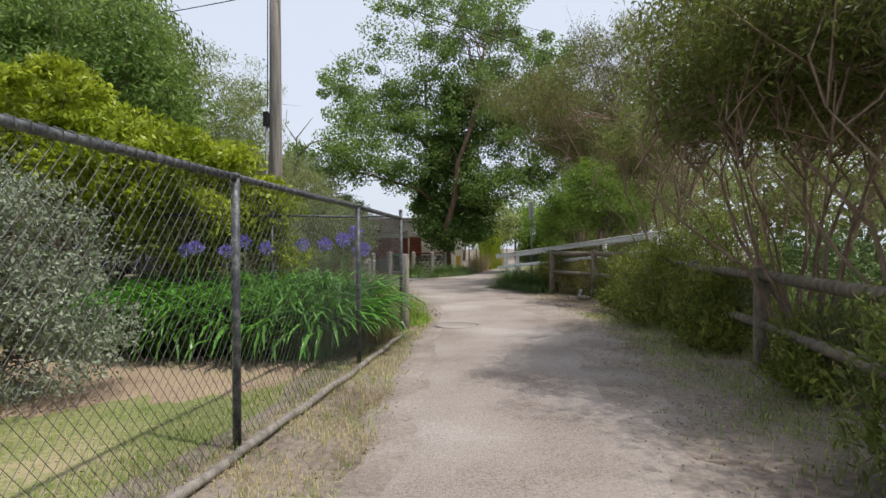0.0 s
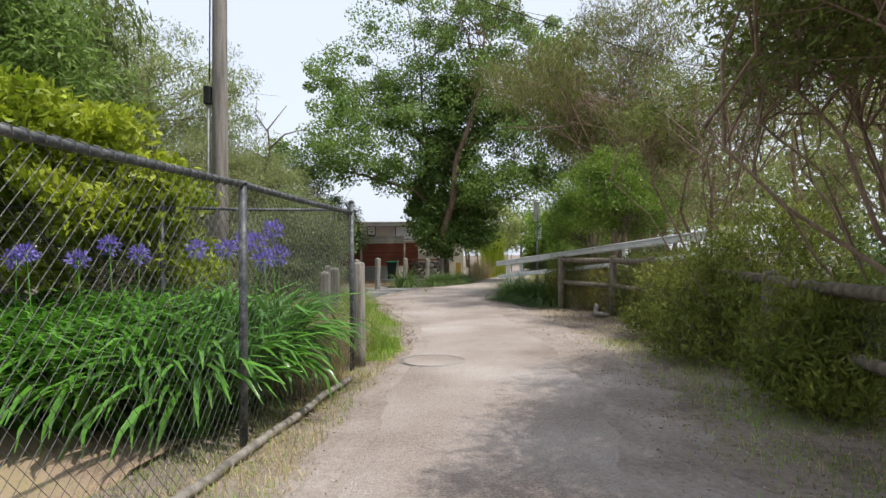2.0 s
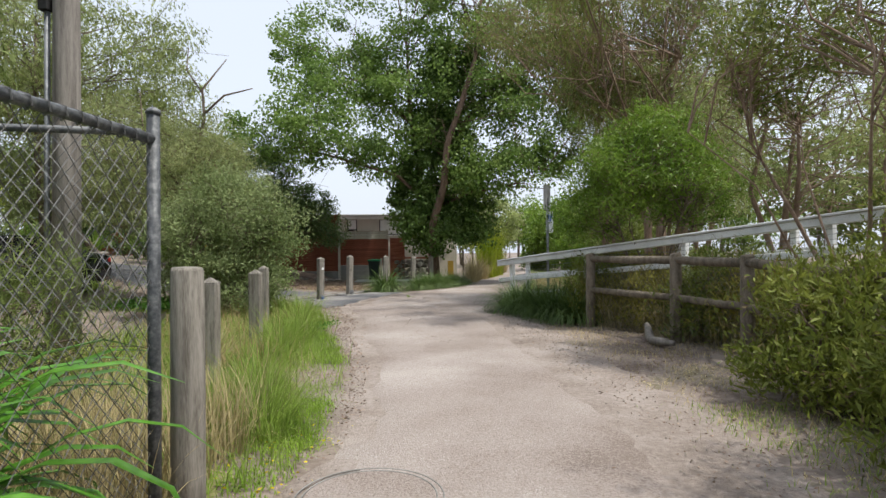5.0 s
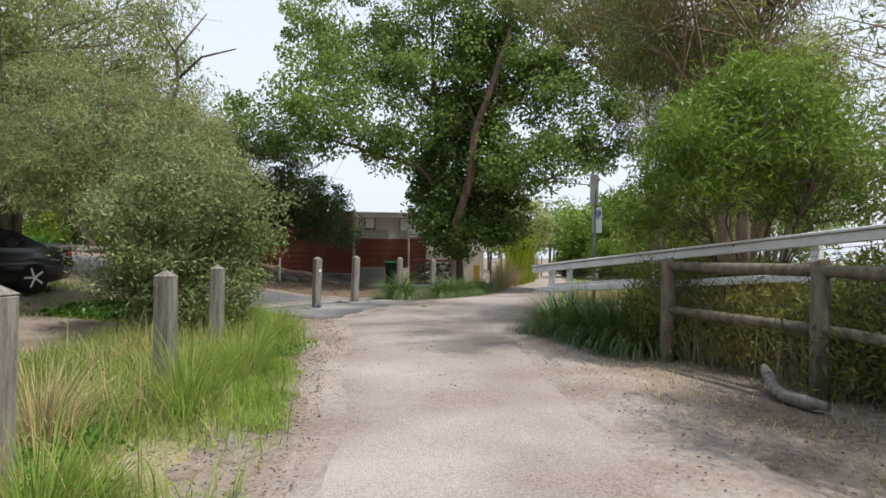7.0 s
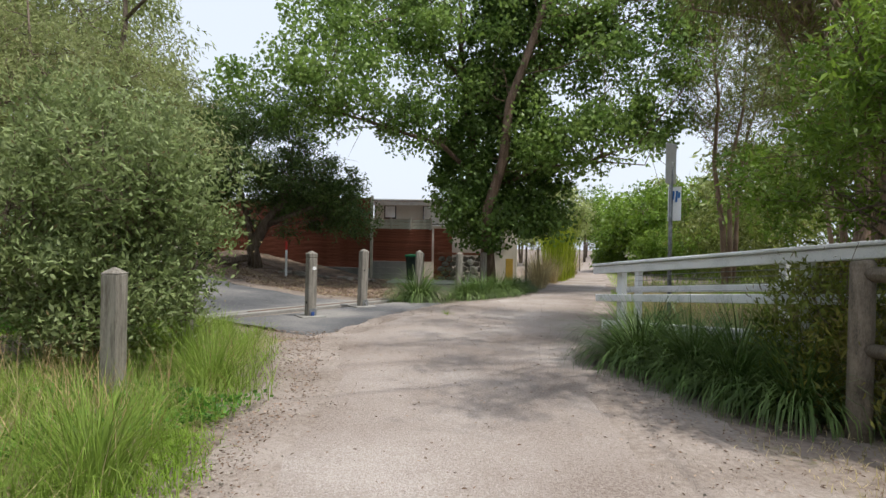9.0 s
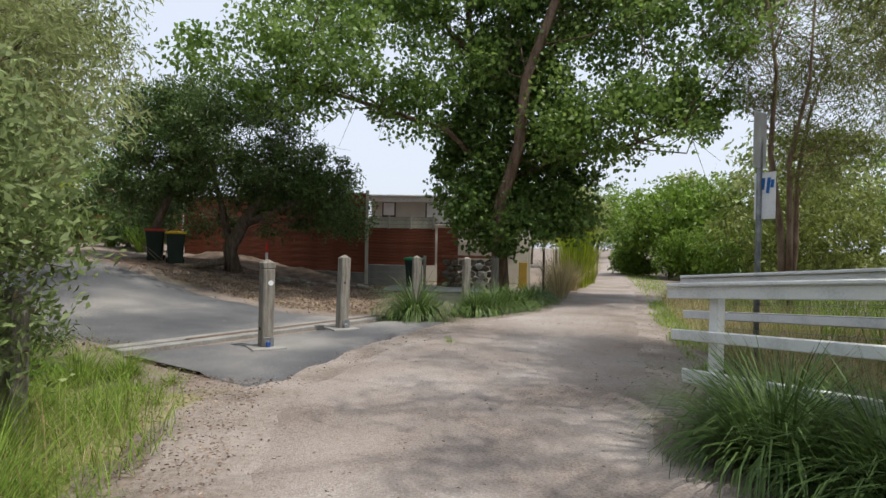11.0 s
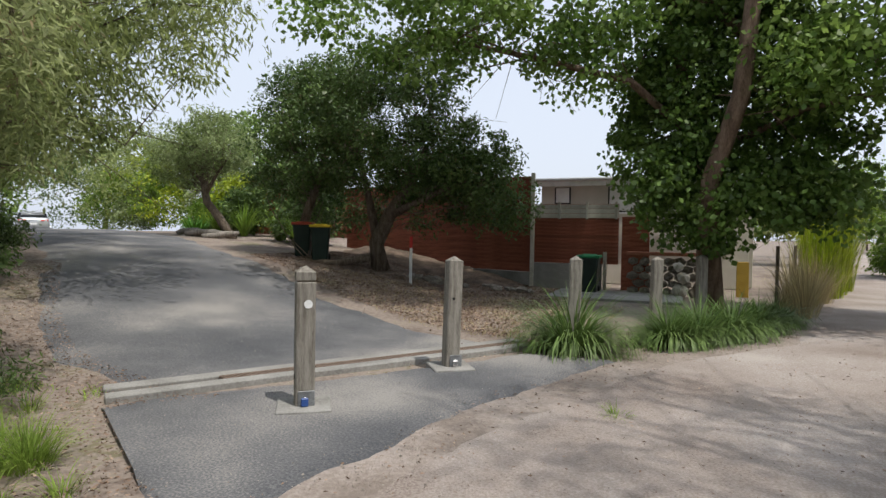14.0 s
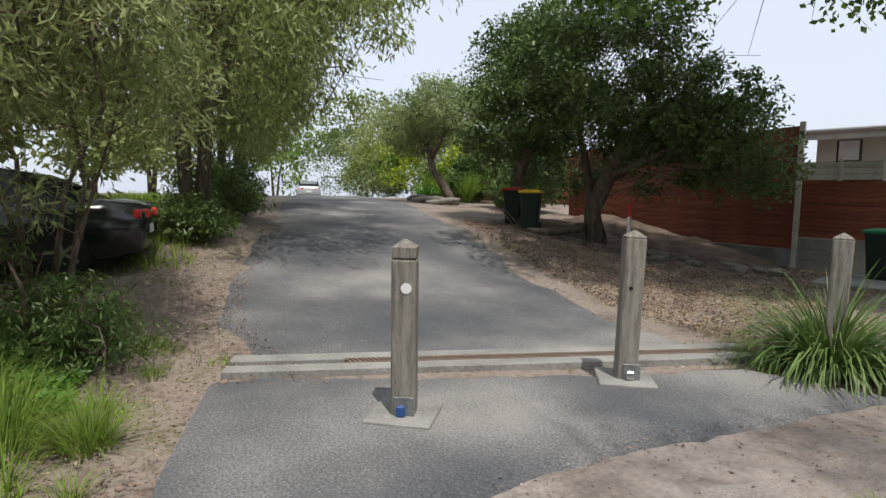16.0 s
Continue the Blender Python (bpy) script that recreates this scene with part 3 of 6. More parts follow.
# manhole in the path
lid = thing("manhole_cover", "round concrete access cover flush with the gravel path", "manhole cover", 0.62, 11.05, 0)
bm = bmesh.new()
bmesh.ops.create_cone(bm, cap_ends=True, segments=40, radius1=0.36, radius2=0.36, depth=0.03)
part("cover", as_mesh("cover", bm, GRAVEL), lid, "", pose(0, 0, 0.012))
for r in (0.372, 0.41):
    part("rim", tube("rim", [(r * math.cos(t), r * math.sin(t), 0.024) for t in np.linspace(0, 2 * math.pi, 41)], [0.005] * 41, CONCRETE, 5), lid, "thin worn rim")

# utility pole
pole = thing("utility_pole", "weathered timber utility pole with a cable conduit", "utility pole", -3.89, 15.08)
part("shaft", tube("shaft", [(0, 0, -0.3), (0.01, 0, 3), (0.02, 0, 6), (0.03, 0, 9.4)], [0.17, 0.158, 0.145, 0.13], POLE_WOOD, 16, 0.015), pole)
part("conduit", tube("conduit", [(-0.19, -0.08, 0), (-0.19, -0.08, 2.2), (-0.18, -0.08, 4.45)], [0.035] * 3, STEEL, 8), pole, "grey steel conduit")
part("cable", tube("cable", [(-0.15, -0.1, 4.9), (-0.14, -0.09, 6.5), (-0.13, -0.08, 8.4)], [0.014] * 3, BLACK, 6), pole, "black cable")
part("junction_box", as_mesh("junction_box", block(0.13, 0.12, 0.36, 0.012), BLACK), pole, "black junction box", pose(-0.19, -0.1, 4.45))
part("crossarm", as_mesh("crossarm", block(1.6, 0.1, 0.12, 0.01), POLE_WOOD), pole, "", pose(0.03, -0.18, 8.6, 0, 0, 15))


def wire(a, b, sag, r=0.012):
    pts = [(a[0] + (b[0] - a[0]) * f, a[1] + (b[1] - a[1]) * f, a[2] + (b[2] - a[2]) * f - sag * 4 * f * (1 - f)) for f in np.linspace(0, 1, 15)]
    return tagged(new("overhead_wire", tube("overhead_wire", pts, [r] * 15, BLACK, 5)), "black overhead cable strung from the timber pole", "cable", "overhead cables")


wire((-4.1, 14.9, 7.7), (-17, 13.5, 6.4), 0.5)
wire((-3.95, 14.9, 8.5), (30, 36, 8.2), 1.0)
lamp = thing("street_lamp", "small grey street lamp on an arm of the pole", "street lamp", -3.85, 15.0, 7.5)
part("arm", tube("arm", [(0, 0, 0.2), (0.6, -0.1, 0.3), (1.0, -0.15, 0.2)], [0.02] * 3, STEEL, 6), lamp)
part("head", as_mesh("head", block(0.55, 0.16, 0.1, 0.03), STEEL), lamp, "", pose(1.2, -0.18, 0.13, 0, 4, -6))

# post-and-rail fence on the creek side
RF = [(2.95, 0.5), (3.5, 3.8), (4.12, 7.6), (4.48, 10.3), (4.75, 12.8), (4.75, 15.2), (4.35, 16.5), (3.53, 18.41)]
RAIL_Z = [1.0, 1.02, 1.05, 1.06, 1.12, 1.2, 1.22, 1.22]
rail_fence = thing("post_and_rail_fence", "weathered timber post-and-rail fence with wire mesh", "fence", 0, 0, 0)
for p, z in zip(RF, RAIL_Z):
    hp = z + 0.1
    part("post", tube("post", [(p[0], p[1], -0.2), (p[0], p[1], 0.3), (p[0] + 0.005, p[1], hp - 0.03), (p[0], p[1], hp)], [0.088, 0.086, 0.084, 0.07], TIMBER_DARK, 12, 0.03), rail_fence)
for (a, za), (b, zb) in itertools.pairwise(zip(RF, RAIL_Z)):
    for drop, r in ((0.0, 0.062), (0.56, 0.055)):
        part("rail", tube("rail", [(*a, za - drop), ((a[0] + b[0]) / 2 + 0.01, (a[1] + b[1]) / 2, (za + zb) / 2 - drop - 0.01), (*b, zb - drop)], [r, r * 1.05, r * 0.95], TIMBER_DARK, 9, 0.04), rail_fence)
    part("wire_mesh", from_lists("wire_mesh", *chain_mesh(math.dist(a, b), za - 0.04, 0.1), WIRE), rail_fence, "dark wire mesh", run_matrix((a[0] + 0.1, a[1] + 0.05), (b[0] + 0.1, b[1] + 0.05)))
log = new("fallen_log", tube("fallen_log", [(4.1, 17.05, 0.18), (4.06, 16.85, 0.12), (3.98, 16.58, 0.07), (3.94, 16.33, 0.055), (3.99, 16.1, 0.06), (4.1, 15.92, 0.07)], [0.045, 0.062, 0.06, 0.054, 0.06, 0.038], POLE_WOOD, 10, 0.12))
tagged(log, "short crooked grey log lying on the bare ground", "log")

# white ramp rails
RAMP_D, SLOPE = Vector((0.483, -0.876, 0)), 0.085


def ramp_rail(tip, label, length=8.6, near=True):
    root = thing("white_handrail", label, "handrail", 0, 0, 0, group="ramp handrails")
    base = Vector((tip[0], tip[1], 0))

    def bar(name, s0, s1, z, w, h):
        a = base + RAMP_D * s0
        n = math.hypot(s1 - s0, (s1 - s0) * SLOPE)
        m = pose(a.x, a.y, z + s0 * SLOPE, 0, 0, math.degrees(math.atan2(RAMP_D.y, RAMP_D.x))) @ pose(0, 0, 0, 0, -math.degrees(math.atan(SLOPE)), 0) @ pose(n / 2, 0, 0)
        return part(name, as_mesh(name, block(n, w, h, 0.008), WHITE), root, "", m)
    bar("top_rail", 0, length, 1.0, 0.075, 0.11)
    bar("cap_rail", 0.02, length, 1.115, 0.14, 0.035)
    bar("middle_rail", 0.05, length, 0.6, 0.055, 0.1)
    if near:
        bar("bottom_rail", 0.2, length, 0.2, 0.055, 0.13)
    for s in (0.5, 3.2, 5.6, 7.9):
        p = base + RAMP_D * s + Vector((0.876, 0.483, 0)) * 0.085
        part("post", as_mesh("post", block(0.1, 0.1, 1.3, 0.008, -0.25), WHITE), root, "", pose(p.x, p.y, s * SLOPE, 0, 0, -61))
    for z in (0.74, 0.81, 0.88, 0.95):
        a, b = base + RAMP_D * 0.7, base + RAMP_D * length
        part("wire", tube("wire", [(a.x, a.y, z + 0.06), (b.x, b.y, z + length * SLOPE)], [0.003, 0.003], STEEL, 4), root)
    return root


ramp_rail((2.14, 22.45), "white painted timber handrail of a boardwalk ramp")
ramp_rail((2.75, 24.3), "white painted timber handrail on the far ramp edge", 8.6, False)
deck = thing("boardwalk_ramp", "grey timber plank ramp rising between white handrails", "boardwalk", 0, 0, 0)
plank = as_mesh("plank", block(1.5, 0.135, 0.04, 0.004), TIMBER_DARK)
for k in range(50):
    s = 1.2 + 0.145 * k
    p = Vector((2.45, 23.37, 0)) + RAMP_D * s + Vector((0.876, 0.483, 0)) * 0.35
    part("plank", plank, deck, "", pose(p.x, p.y, -0.03 + s * SLOPE, 0, 0, 29))

# sign post
sign = thing("sign_post", "steel pole with two small signs beside the path", "sign", 3.7, 24.4)
part("pole", tube("pole", [(0, 0, -0.2), (0, 0, 1.5), (0, 0, 2.95)], [0.035] * 3, STEEL, 10), sign)
plate = part("sign_plate", as_mesh("sign_plate", block(0.3, 0.008, 0.6, 0.003), WHITE), sign, "white rectangular sign with blue bars", pose(0.05, -0.05, 1.9, 0, 0, -58))
for x, z, h in ((-0.09, 0.36, 0.13), (-0.03, 0.38, 0.15), (0.04, 0.33, 0.2), (0.1, 0.4, 0.1)):
    part("blue_bar", as_mesh("blue_bar", block(0.045, 0.004, h, 0.001), BLUE), plate, "", pose(x, -0.007, z, 0, 6, 0))
part("upper_plate", as_mesh("upper_plate", block(0.3, 0.008, 0.72, 0.003), ROOF), sign, "pale grey sign turned sideways", pose(-0.02, -0.04, 2.56, 0, 0, 40))

# marker stake
stake = thing("marker_stake", "slim white marker stake with a red tip", "marker stake", -7.1, 33.1)
part("stake", as_mesh("stake", block(0.07, 0.04, 1.05, 0.004, -0.1), WHITE), stake)
part("tip", as_mesh("tip", block(0.072, 0.042, 0.3, 0.004, 0.95), RED), stake, "red painted tip")


# ---- house and its fences ----
def slatted(root, a, b, z0, z1, pitch, mat, name="slat", thick=0.025, proud=0.0):
    n = math.dist(a, b)
    me = as_mesh(name, block(n, thick, pitch - 0.008, 0.003), mat)
    m0 = run_matrix(a, b)
    k = 0
    while z0 + (k + 1) * pitch <= z1 + 1e-6:
        part(name, me, root, "", m0 @ pose(n / 2, proud, z0 + k * pitch))
        k += 1


CORNER = (-4.95, 36.6)
redfence = thing("red_timber_fence", "tall red-stained timber fence on a grey base", "fence", 0, 0, 0)
slatted(redfence, CORNER, (-2.45, 36.9), 0.75, 2.05, 0.105, REDWOOD)
slatted(redfence, CORNER, (-2.45, 36.9), 2.08, 2.5, 0.135, GREYWOOD, "pale_slat")
slatted(redfence, (-13.5, 38.9), CORNER, 0.45, 3.35, 0.25, REDWOOD, "board")
for a, b, z0, z1 in ((CORNER, (-2.45, 36.9), 0.75, 2.49), ((-13.5, 38.9), CORNER, 0.45, 3.34)):
    n = math.dist(a, b)
    part("backing", as_mesh("backing", block(n, 0.02, z1 - z0, 0, z0), REDWOOD), redfence, "", run_matrix(a, b) @ pose(n / 2, 0.026, 0))
for a, b, z in ((CORNER, (-2.9, 36.85), 0.74), ((-13.5, 38.9), CORNER, 0.44)):
    n = math.dist(a, b)
    part("base_wall", as_mesh("base_wall", block(n, 0.16, z + 0.3, 0.006, -0.3), CONCRETE), redfence, "grey concrete base", run_matrix(a, b) @ pose(n / 2, 0.09, 0))
slatted(redfence, CORNER, (-2.9, 36.85), 0.0, 0.74, 0.245, CONCRETE, "sleeper", 0.05, -0.03)
for x in (-4.12, -3.33, -2.52):
    part("top_post", as_mesh("top_post", block(0.07, 0.07, 0.5, 0.005), GREYWOOD), redfence, "short bleached post", pose(x, 36.6 + (x + 4.95) * 0.12 - 0.05, 2.05, 0, 0, 7))
for x, y, h, w in ((-4.9, 36.54, 3.42, 0.11), (-2.8, 36.8, 1.1, 0.1)):
    part("post", as_mesh("post", block(w, w, h + 0.2, 0.006, -0.2), GREYWOOD), redfence, "bleached timber post", pose(x, y, 0, 0, 0, 7))
gate = new("red_gate", as_mesh("red_gate", block(0.75, 0.04, 2.1, 0.005, 0.02), REDWOOD))
gate.matrix_world = pose(-2.0, 37.0, 0, 0, 0, 5)
tagged(gate, "closed red-stained timber side gate", "gate")

house = thing("house", "low beige rendered house with a pale metal roof", "house", 0, 0, 0)
part("wall", as_mesh("wall", block(6.4, 0.25, 3.5, 0.01), RENDERED), house, "", pose(-2.3, 39.55, 0, 0, 0, 3))
part("wall", as_mesh("wall", block(0.25, 8, 3.5, 0.01), RENDERED), house, "", pose(-5.55, 44.0, 0, 0, 0, 3))
part("wall", as_mesh("wall", block(0.25, 8, 3.5, 0.01), RENDERED), house, "", pose(0.7, 44.35, 0, 0, 0, 3))
part("roof", as_mesh("roof", block(7.4, 10, 0.16, 0.02), ROOF), house, "pale metal roof", pose(-2.6, 44.2, 3.52, 2.0, 0, 3))
part("fascia", as_mesh("fascia", block(7.4, 0.05, 0.26, 0.01), WHITE), house, "white fascia board", pose(-2.35, 39.1, 3.22, 0, 0, 3))
part("gutter", tube("gutter", [(-6.0, 38.85, 3.44), (-2.3, 39.04, 3.44), (1.3, 39.23, 3.44)], [0.06] * 3, ROOF, 8), house)
for x in (-4.75, -2.6):
    w = part("window", as_mesh("window", block(0.55 if x < -4 else 1.3, 0.06, 0.85, 0.01), GLASS), house, "dark window", pose(x, 39.42 + (x + 2.3) * 0.052, 2.35, 0, 0, 3))
    part("window_frame", as_mesh("window_frame", block(0.68 if x < -4 else 1.45, 0.05, 0.06, 0.005), WHITE), w, "", pose(0, -0.02, -0.05))
    part("blind", as_mesh("blind", block(0.45 if x < -4 else 1.2, 0.01, 0.5 if x < -4 else 0.78, 0.003), WHITE), w, "pale blind", pose(0, -0.037, 0.33 if x < -4 else 0.05))

retaining = thing("stone_wall", "low wall of rough brown stones", "wall", 0, 0, 0)
rs = random.Random(5)
stone_meshes = []
for k in range(6):
    bm = bmesh.new()
    bmesh.ops.create_icosphere(bm, subdivisions=1, radius=0.5)
    for v in bm.verts:
        v.co *= 0.85 + 0.3 * rs.random()
    stone_meshes.append(as_mesh("stone", bm, STONE))


def boulder(parent, x, y, z, sx, sy, sz, rz, me):
    return part("stone", me, parent, "", Matrix.LocRotScale((x, y, z), Euler((0.2 * rs.random(), 0.2 * rs.random(), rz)), (sx, sy, sz)))


for row in range(5):
    for k in range(6):
        boulder(retaining, -1.95 + 0.3 * k + 0.15 * (row % 2), 36.3, 0.1 + 0.2 * row, 0.36, 0.3, 0.25, rs.random() * 6, stone_meshes[(k + row) % 6])
for k in range(16):
    r = thing("rock", "rough grey-brown rock in leaf litter below the fence", "rock", -7.6 + 0.22 * k + rs.uniform(-0.1, 0.1), 33.9 + 0.06 * k + rs.uniform(-0.5, 0.4), group="loose rocks")
    s = rs.uniform(0.18, 0.42)
    boulder(r, 0, 0, 0.05, s * 1.3, s, s * 0.6, rs.random() * 6, stone_meshes[k % 6])

LITTER = material("dark_leaf_mound", [(0.06, 0.044, 0.033), (0.115, 0.085, 0.064), (0.19, 0.14, 0.108)], scale=2.2, fine=26, rough=0.95, bump=1.0, bump_scale=45)
mv = []
for i in range(61):
    for j in range(15):
        x, v = -12.5 + 7.6 * i / 60, j / 14
        foot = 36.5 - 0.27 * (x + 4.95)
        y = foot - 2.6 + 2.55 * v
        rise = 0.27 * smooth(0.0, 0.9, v) * smooth(0.0, 0.12, i / 60) * (1 - 0.75 * smooth(0.8, 1.0, i / 60))
        mv.append((x, y, height(x, y) - 0.05 + rise * (1 + 0.3 * noise.noise((x * 1.3, y * 1.3, 2))) + 0.07 * noise.noise((x * 4, y * 4, 6))))
mf = [(i * 15 + j, i * 15 + j + 1, (i + 1) * 15 + j + 1, (i + 1) * 15 + j) for i in range(60) for j in range(14)]
tagged(new("leaf_mound", from_lists("leaf_mound", mv, mf, LITTER, True)), "mound of dark leaf litter and soil below the red fence", "mulch", kind="structure")
OCHRE = material("ochre_paint", [(0.30, 0.20, 0.03), (0.40, 0.27, 0.05)], scale=4, rough=0.7, bump=0.1)
panel = new("yellow_board", as_mesh("yellow_board", block(0.3, 0.05, 0.95, 0.01), OCHRE))
panel.matrix_world = pose(0.72, 37.2, -0.02, 0, 0, 8)
tagged(panel, "yellow upright board behind the poplar trunk", "board")
part("coping", as_mesh("coping", block(1.9, 0.34, 0.09, 0.01), BRICK), retaining, "red brick coping", pose(-1.15, 36.33, 1.06))
sack = thing("white_sack_pile", "pile of pale bagged things behind the bollards", "sack", -0.72, 36.0, 0)
for k, (dx, dz, s) in enumerate(((0, 0.18, 0.42), (0.08, 0.5, 0.38), (-0.05, 0.78, 0.3))):
    boulder(sack, dx, 0, dz, s, s, s * 0.9, k, stone_meshes[k]).name = "sack"
for ob in sack.children:
    ob.data = ob.data.copy()
    ob.data.materials[0] = GREYWOOD
slab = new("driveway_slab", as_mesh("driveway_slab", block(3.2, 2.2, 0.1, 0.01, -0.05), CONCRETE))
slab.matrix_world = pose(-2.2, 35.2, 0, 0, 0, 5)
tagged(slab, "pale concrete slab before the side gate", "driveway", kind="structure")
garden_fence = thing("mesh_fence", "low dark mesh fence beside the reeds", "fence", 0, 0, 0)
for k in range(8):
    part("post", as_mesh("post", block(0.07, 0.07, 1.5, 0.005, -0.1), TIMBER_DARK), garden_fence, "", pose(1.35 + 0.5 * k, 34.5 + 2.1 * k, 0))


far_house = thing("brick_house", "low red brick house with a pale flat roof", "house", -21.5, 43.5, 1.2, 10)
part("wall", as_mesh("wall", block(9, 0.25, 2.6, 0.01), BRICK), far_house, "red brick wall")
part("wall", as_mesh("wall", block(0.25, 6, 2.6, 0.01), BRICK), far_house, "", pose(4.6, 3.2, 0))
part("roof", as_mesh("roof", block(10.4, 7.5, 0.18, 0.02), ROOF), far_house, "pale roof with a white edge", pose(0, 2.8, 2.6, 3))
part("window", as_mesh("window", block(1.6, 0.06, 1.1, 0.01), GLASS), far_house, "dark window", pose(2.6, -0.13, 1.0))
part("window", as_mesh("window", block(1.6, 0.06, 1.1, 0.01), GLASS), far_house, "dark window", pose(-2.0, -0.13, 1.0))
for k, (x, y, rz, n) in enumerate(((-17.6, 35.6, 12, 2.2), (-18.6, 35.9, -14, 1.8), (-16.9, 35.5, 30, 1.4), (-19.4, 36.3, 8, 1.6))):
    pts = [(n * (f - 0.5), 0.08 * math.sin(5 * f + k), 0.12 + 0.07 * math.sin(4 * f + 2 * k)) for f in np.linspace(0, 1, 6)]
    ob = new("garden_log", tube("garden_log", pts, [0.09, 0.13, 0.12, 0.13, 0.11, 0.06], POLE_WOOD, 9, 0.12))
    ob.matrix_world = pose(x, y, height(x, y), 0, 0, rz)
    tagged(ob, "weathered driftwood log edging the roadside garden", "log", "garden logs")

# ---- bins ----
def wheelie_bin(x, y, turn, lid_mat, label):
    root = thing("wheelie_bin", label, "wheelie bin", x, y, None, turn, group="wheelie bins")
    bm = bmesh.new()
    rings = [(0.21, 0.24, 0.03), (0.235, 0.275, 0.5), (0.27, 0.32, 0.93), (0.285, 0.335, 0.94), (0.285, 0.335, 0.98)]
    vs = []
    for hx, hy, z in rings:
        c = 0.04
        loop = [(-hx + c, -hy), (hx - c, -hy), (hx, -hy + c), (hx, hy - c), (hx - c, hy), (-hx + c, hy), (-hx, hy - c), (-hx, -hy + c)]
        vs.append([bm.verts.new((a, b, z)) for a, b in loop])
    bm.faces.new(vs[0][::-1])
    bm.faces.new(vs[-1])
    for lo, hi in zip(vs, vs[1:]):
        for k in range(8):
            bm.faces.new((lo[k], lo[(k + 1) % 8], hi[(k + 1) % 8], hi[k]))
    part("body", as_mesh("body", bm, BIN_GREEN), root, "dark green plastic body")
    bm = block(0.61, 0.72, 0.075, 0.02, 0.965)
    bmesh.ops.create_cone(bm, cap_ends=True, segments=4, radius1=0.36, radius2=0.22, depth=0.05, matrix=pose(0, 0, 1.04, 0, 0, 45))
    part("lid", as_mesh("lid", bm, lid_mat), root, "hinged plastic lid")
    part("handle", tube("handle", [(-0.22, 0.37, 0.97), (-0.2, 0.42, 0.97), (0.2, 0.42, 0.97), (0.22, 0.37, 0.97)], [0.015] * 4, BIN_GREEN, 6), root)
    for sx in (-1, 1):
        bm = bmesh.new()
        bmesh.ops.create_cone(bm, cap_ends=True, segments=16, radius1=0.1, radius2=0.1, depth=0.05)
        part("wheel", as_mesh("wheel", bm, BLACK), root, "black rubber wheel", pose(sx * 0.24, 0.25, 0.1, 0, 90, 0))
    return root


wheelie_bin(-3.0, 35.7, 5, LID_GREEN, "dark green wheelie bin with a bright green lid")
wheelie_bin(-10.2, 33.2, 35, LID_YELLOW, "dark green wheelie bin with a yellow lid under a tree")
wheelie_bin(-11.1, 33.5, 30, LID_RED, "dark green wheelie bin with a faded red lid")


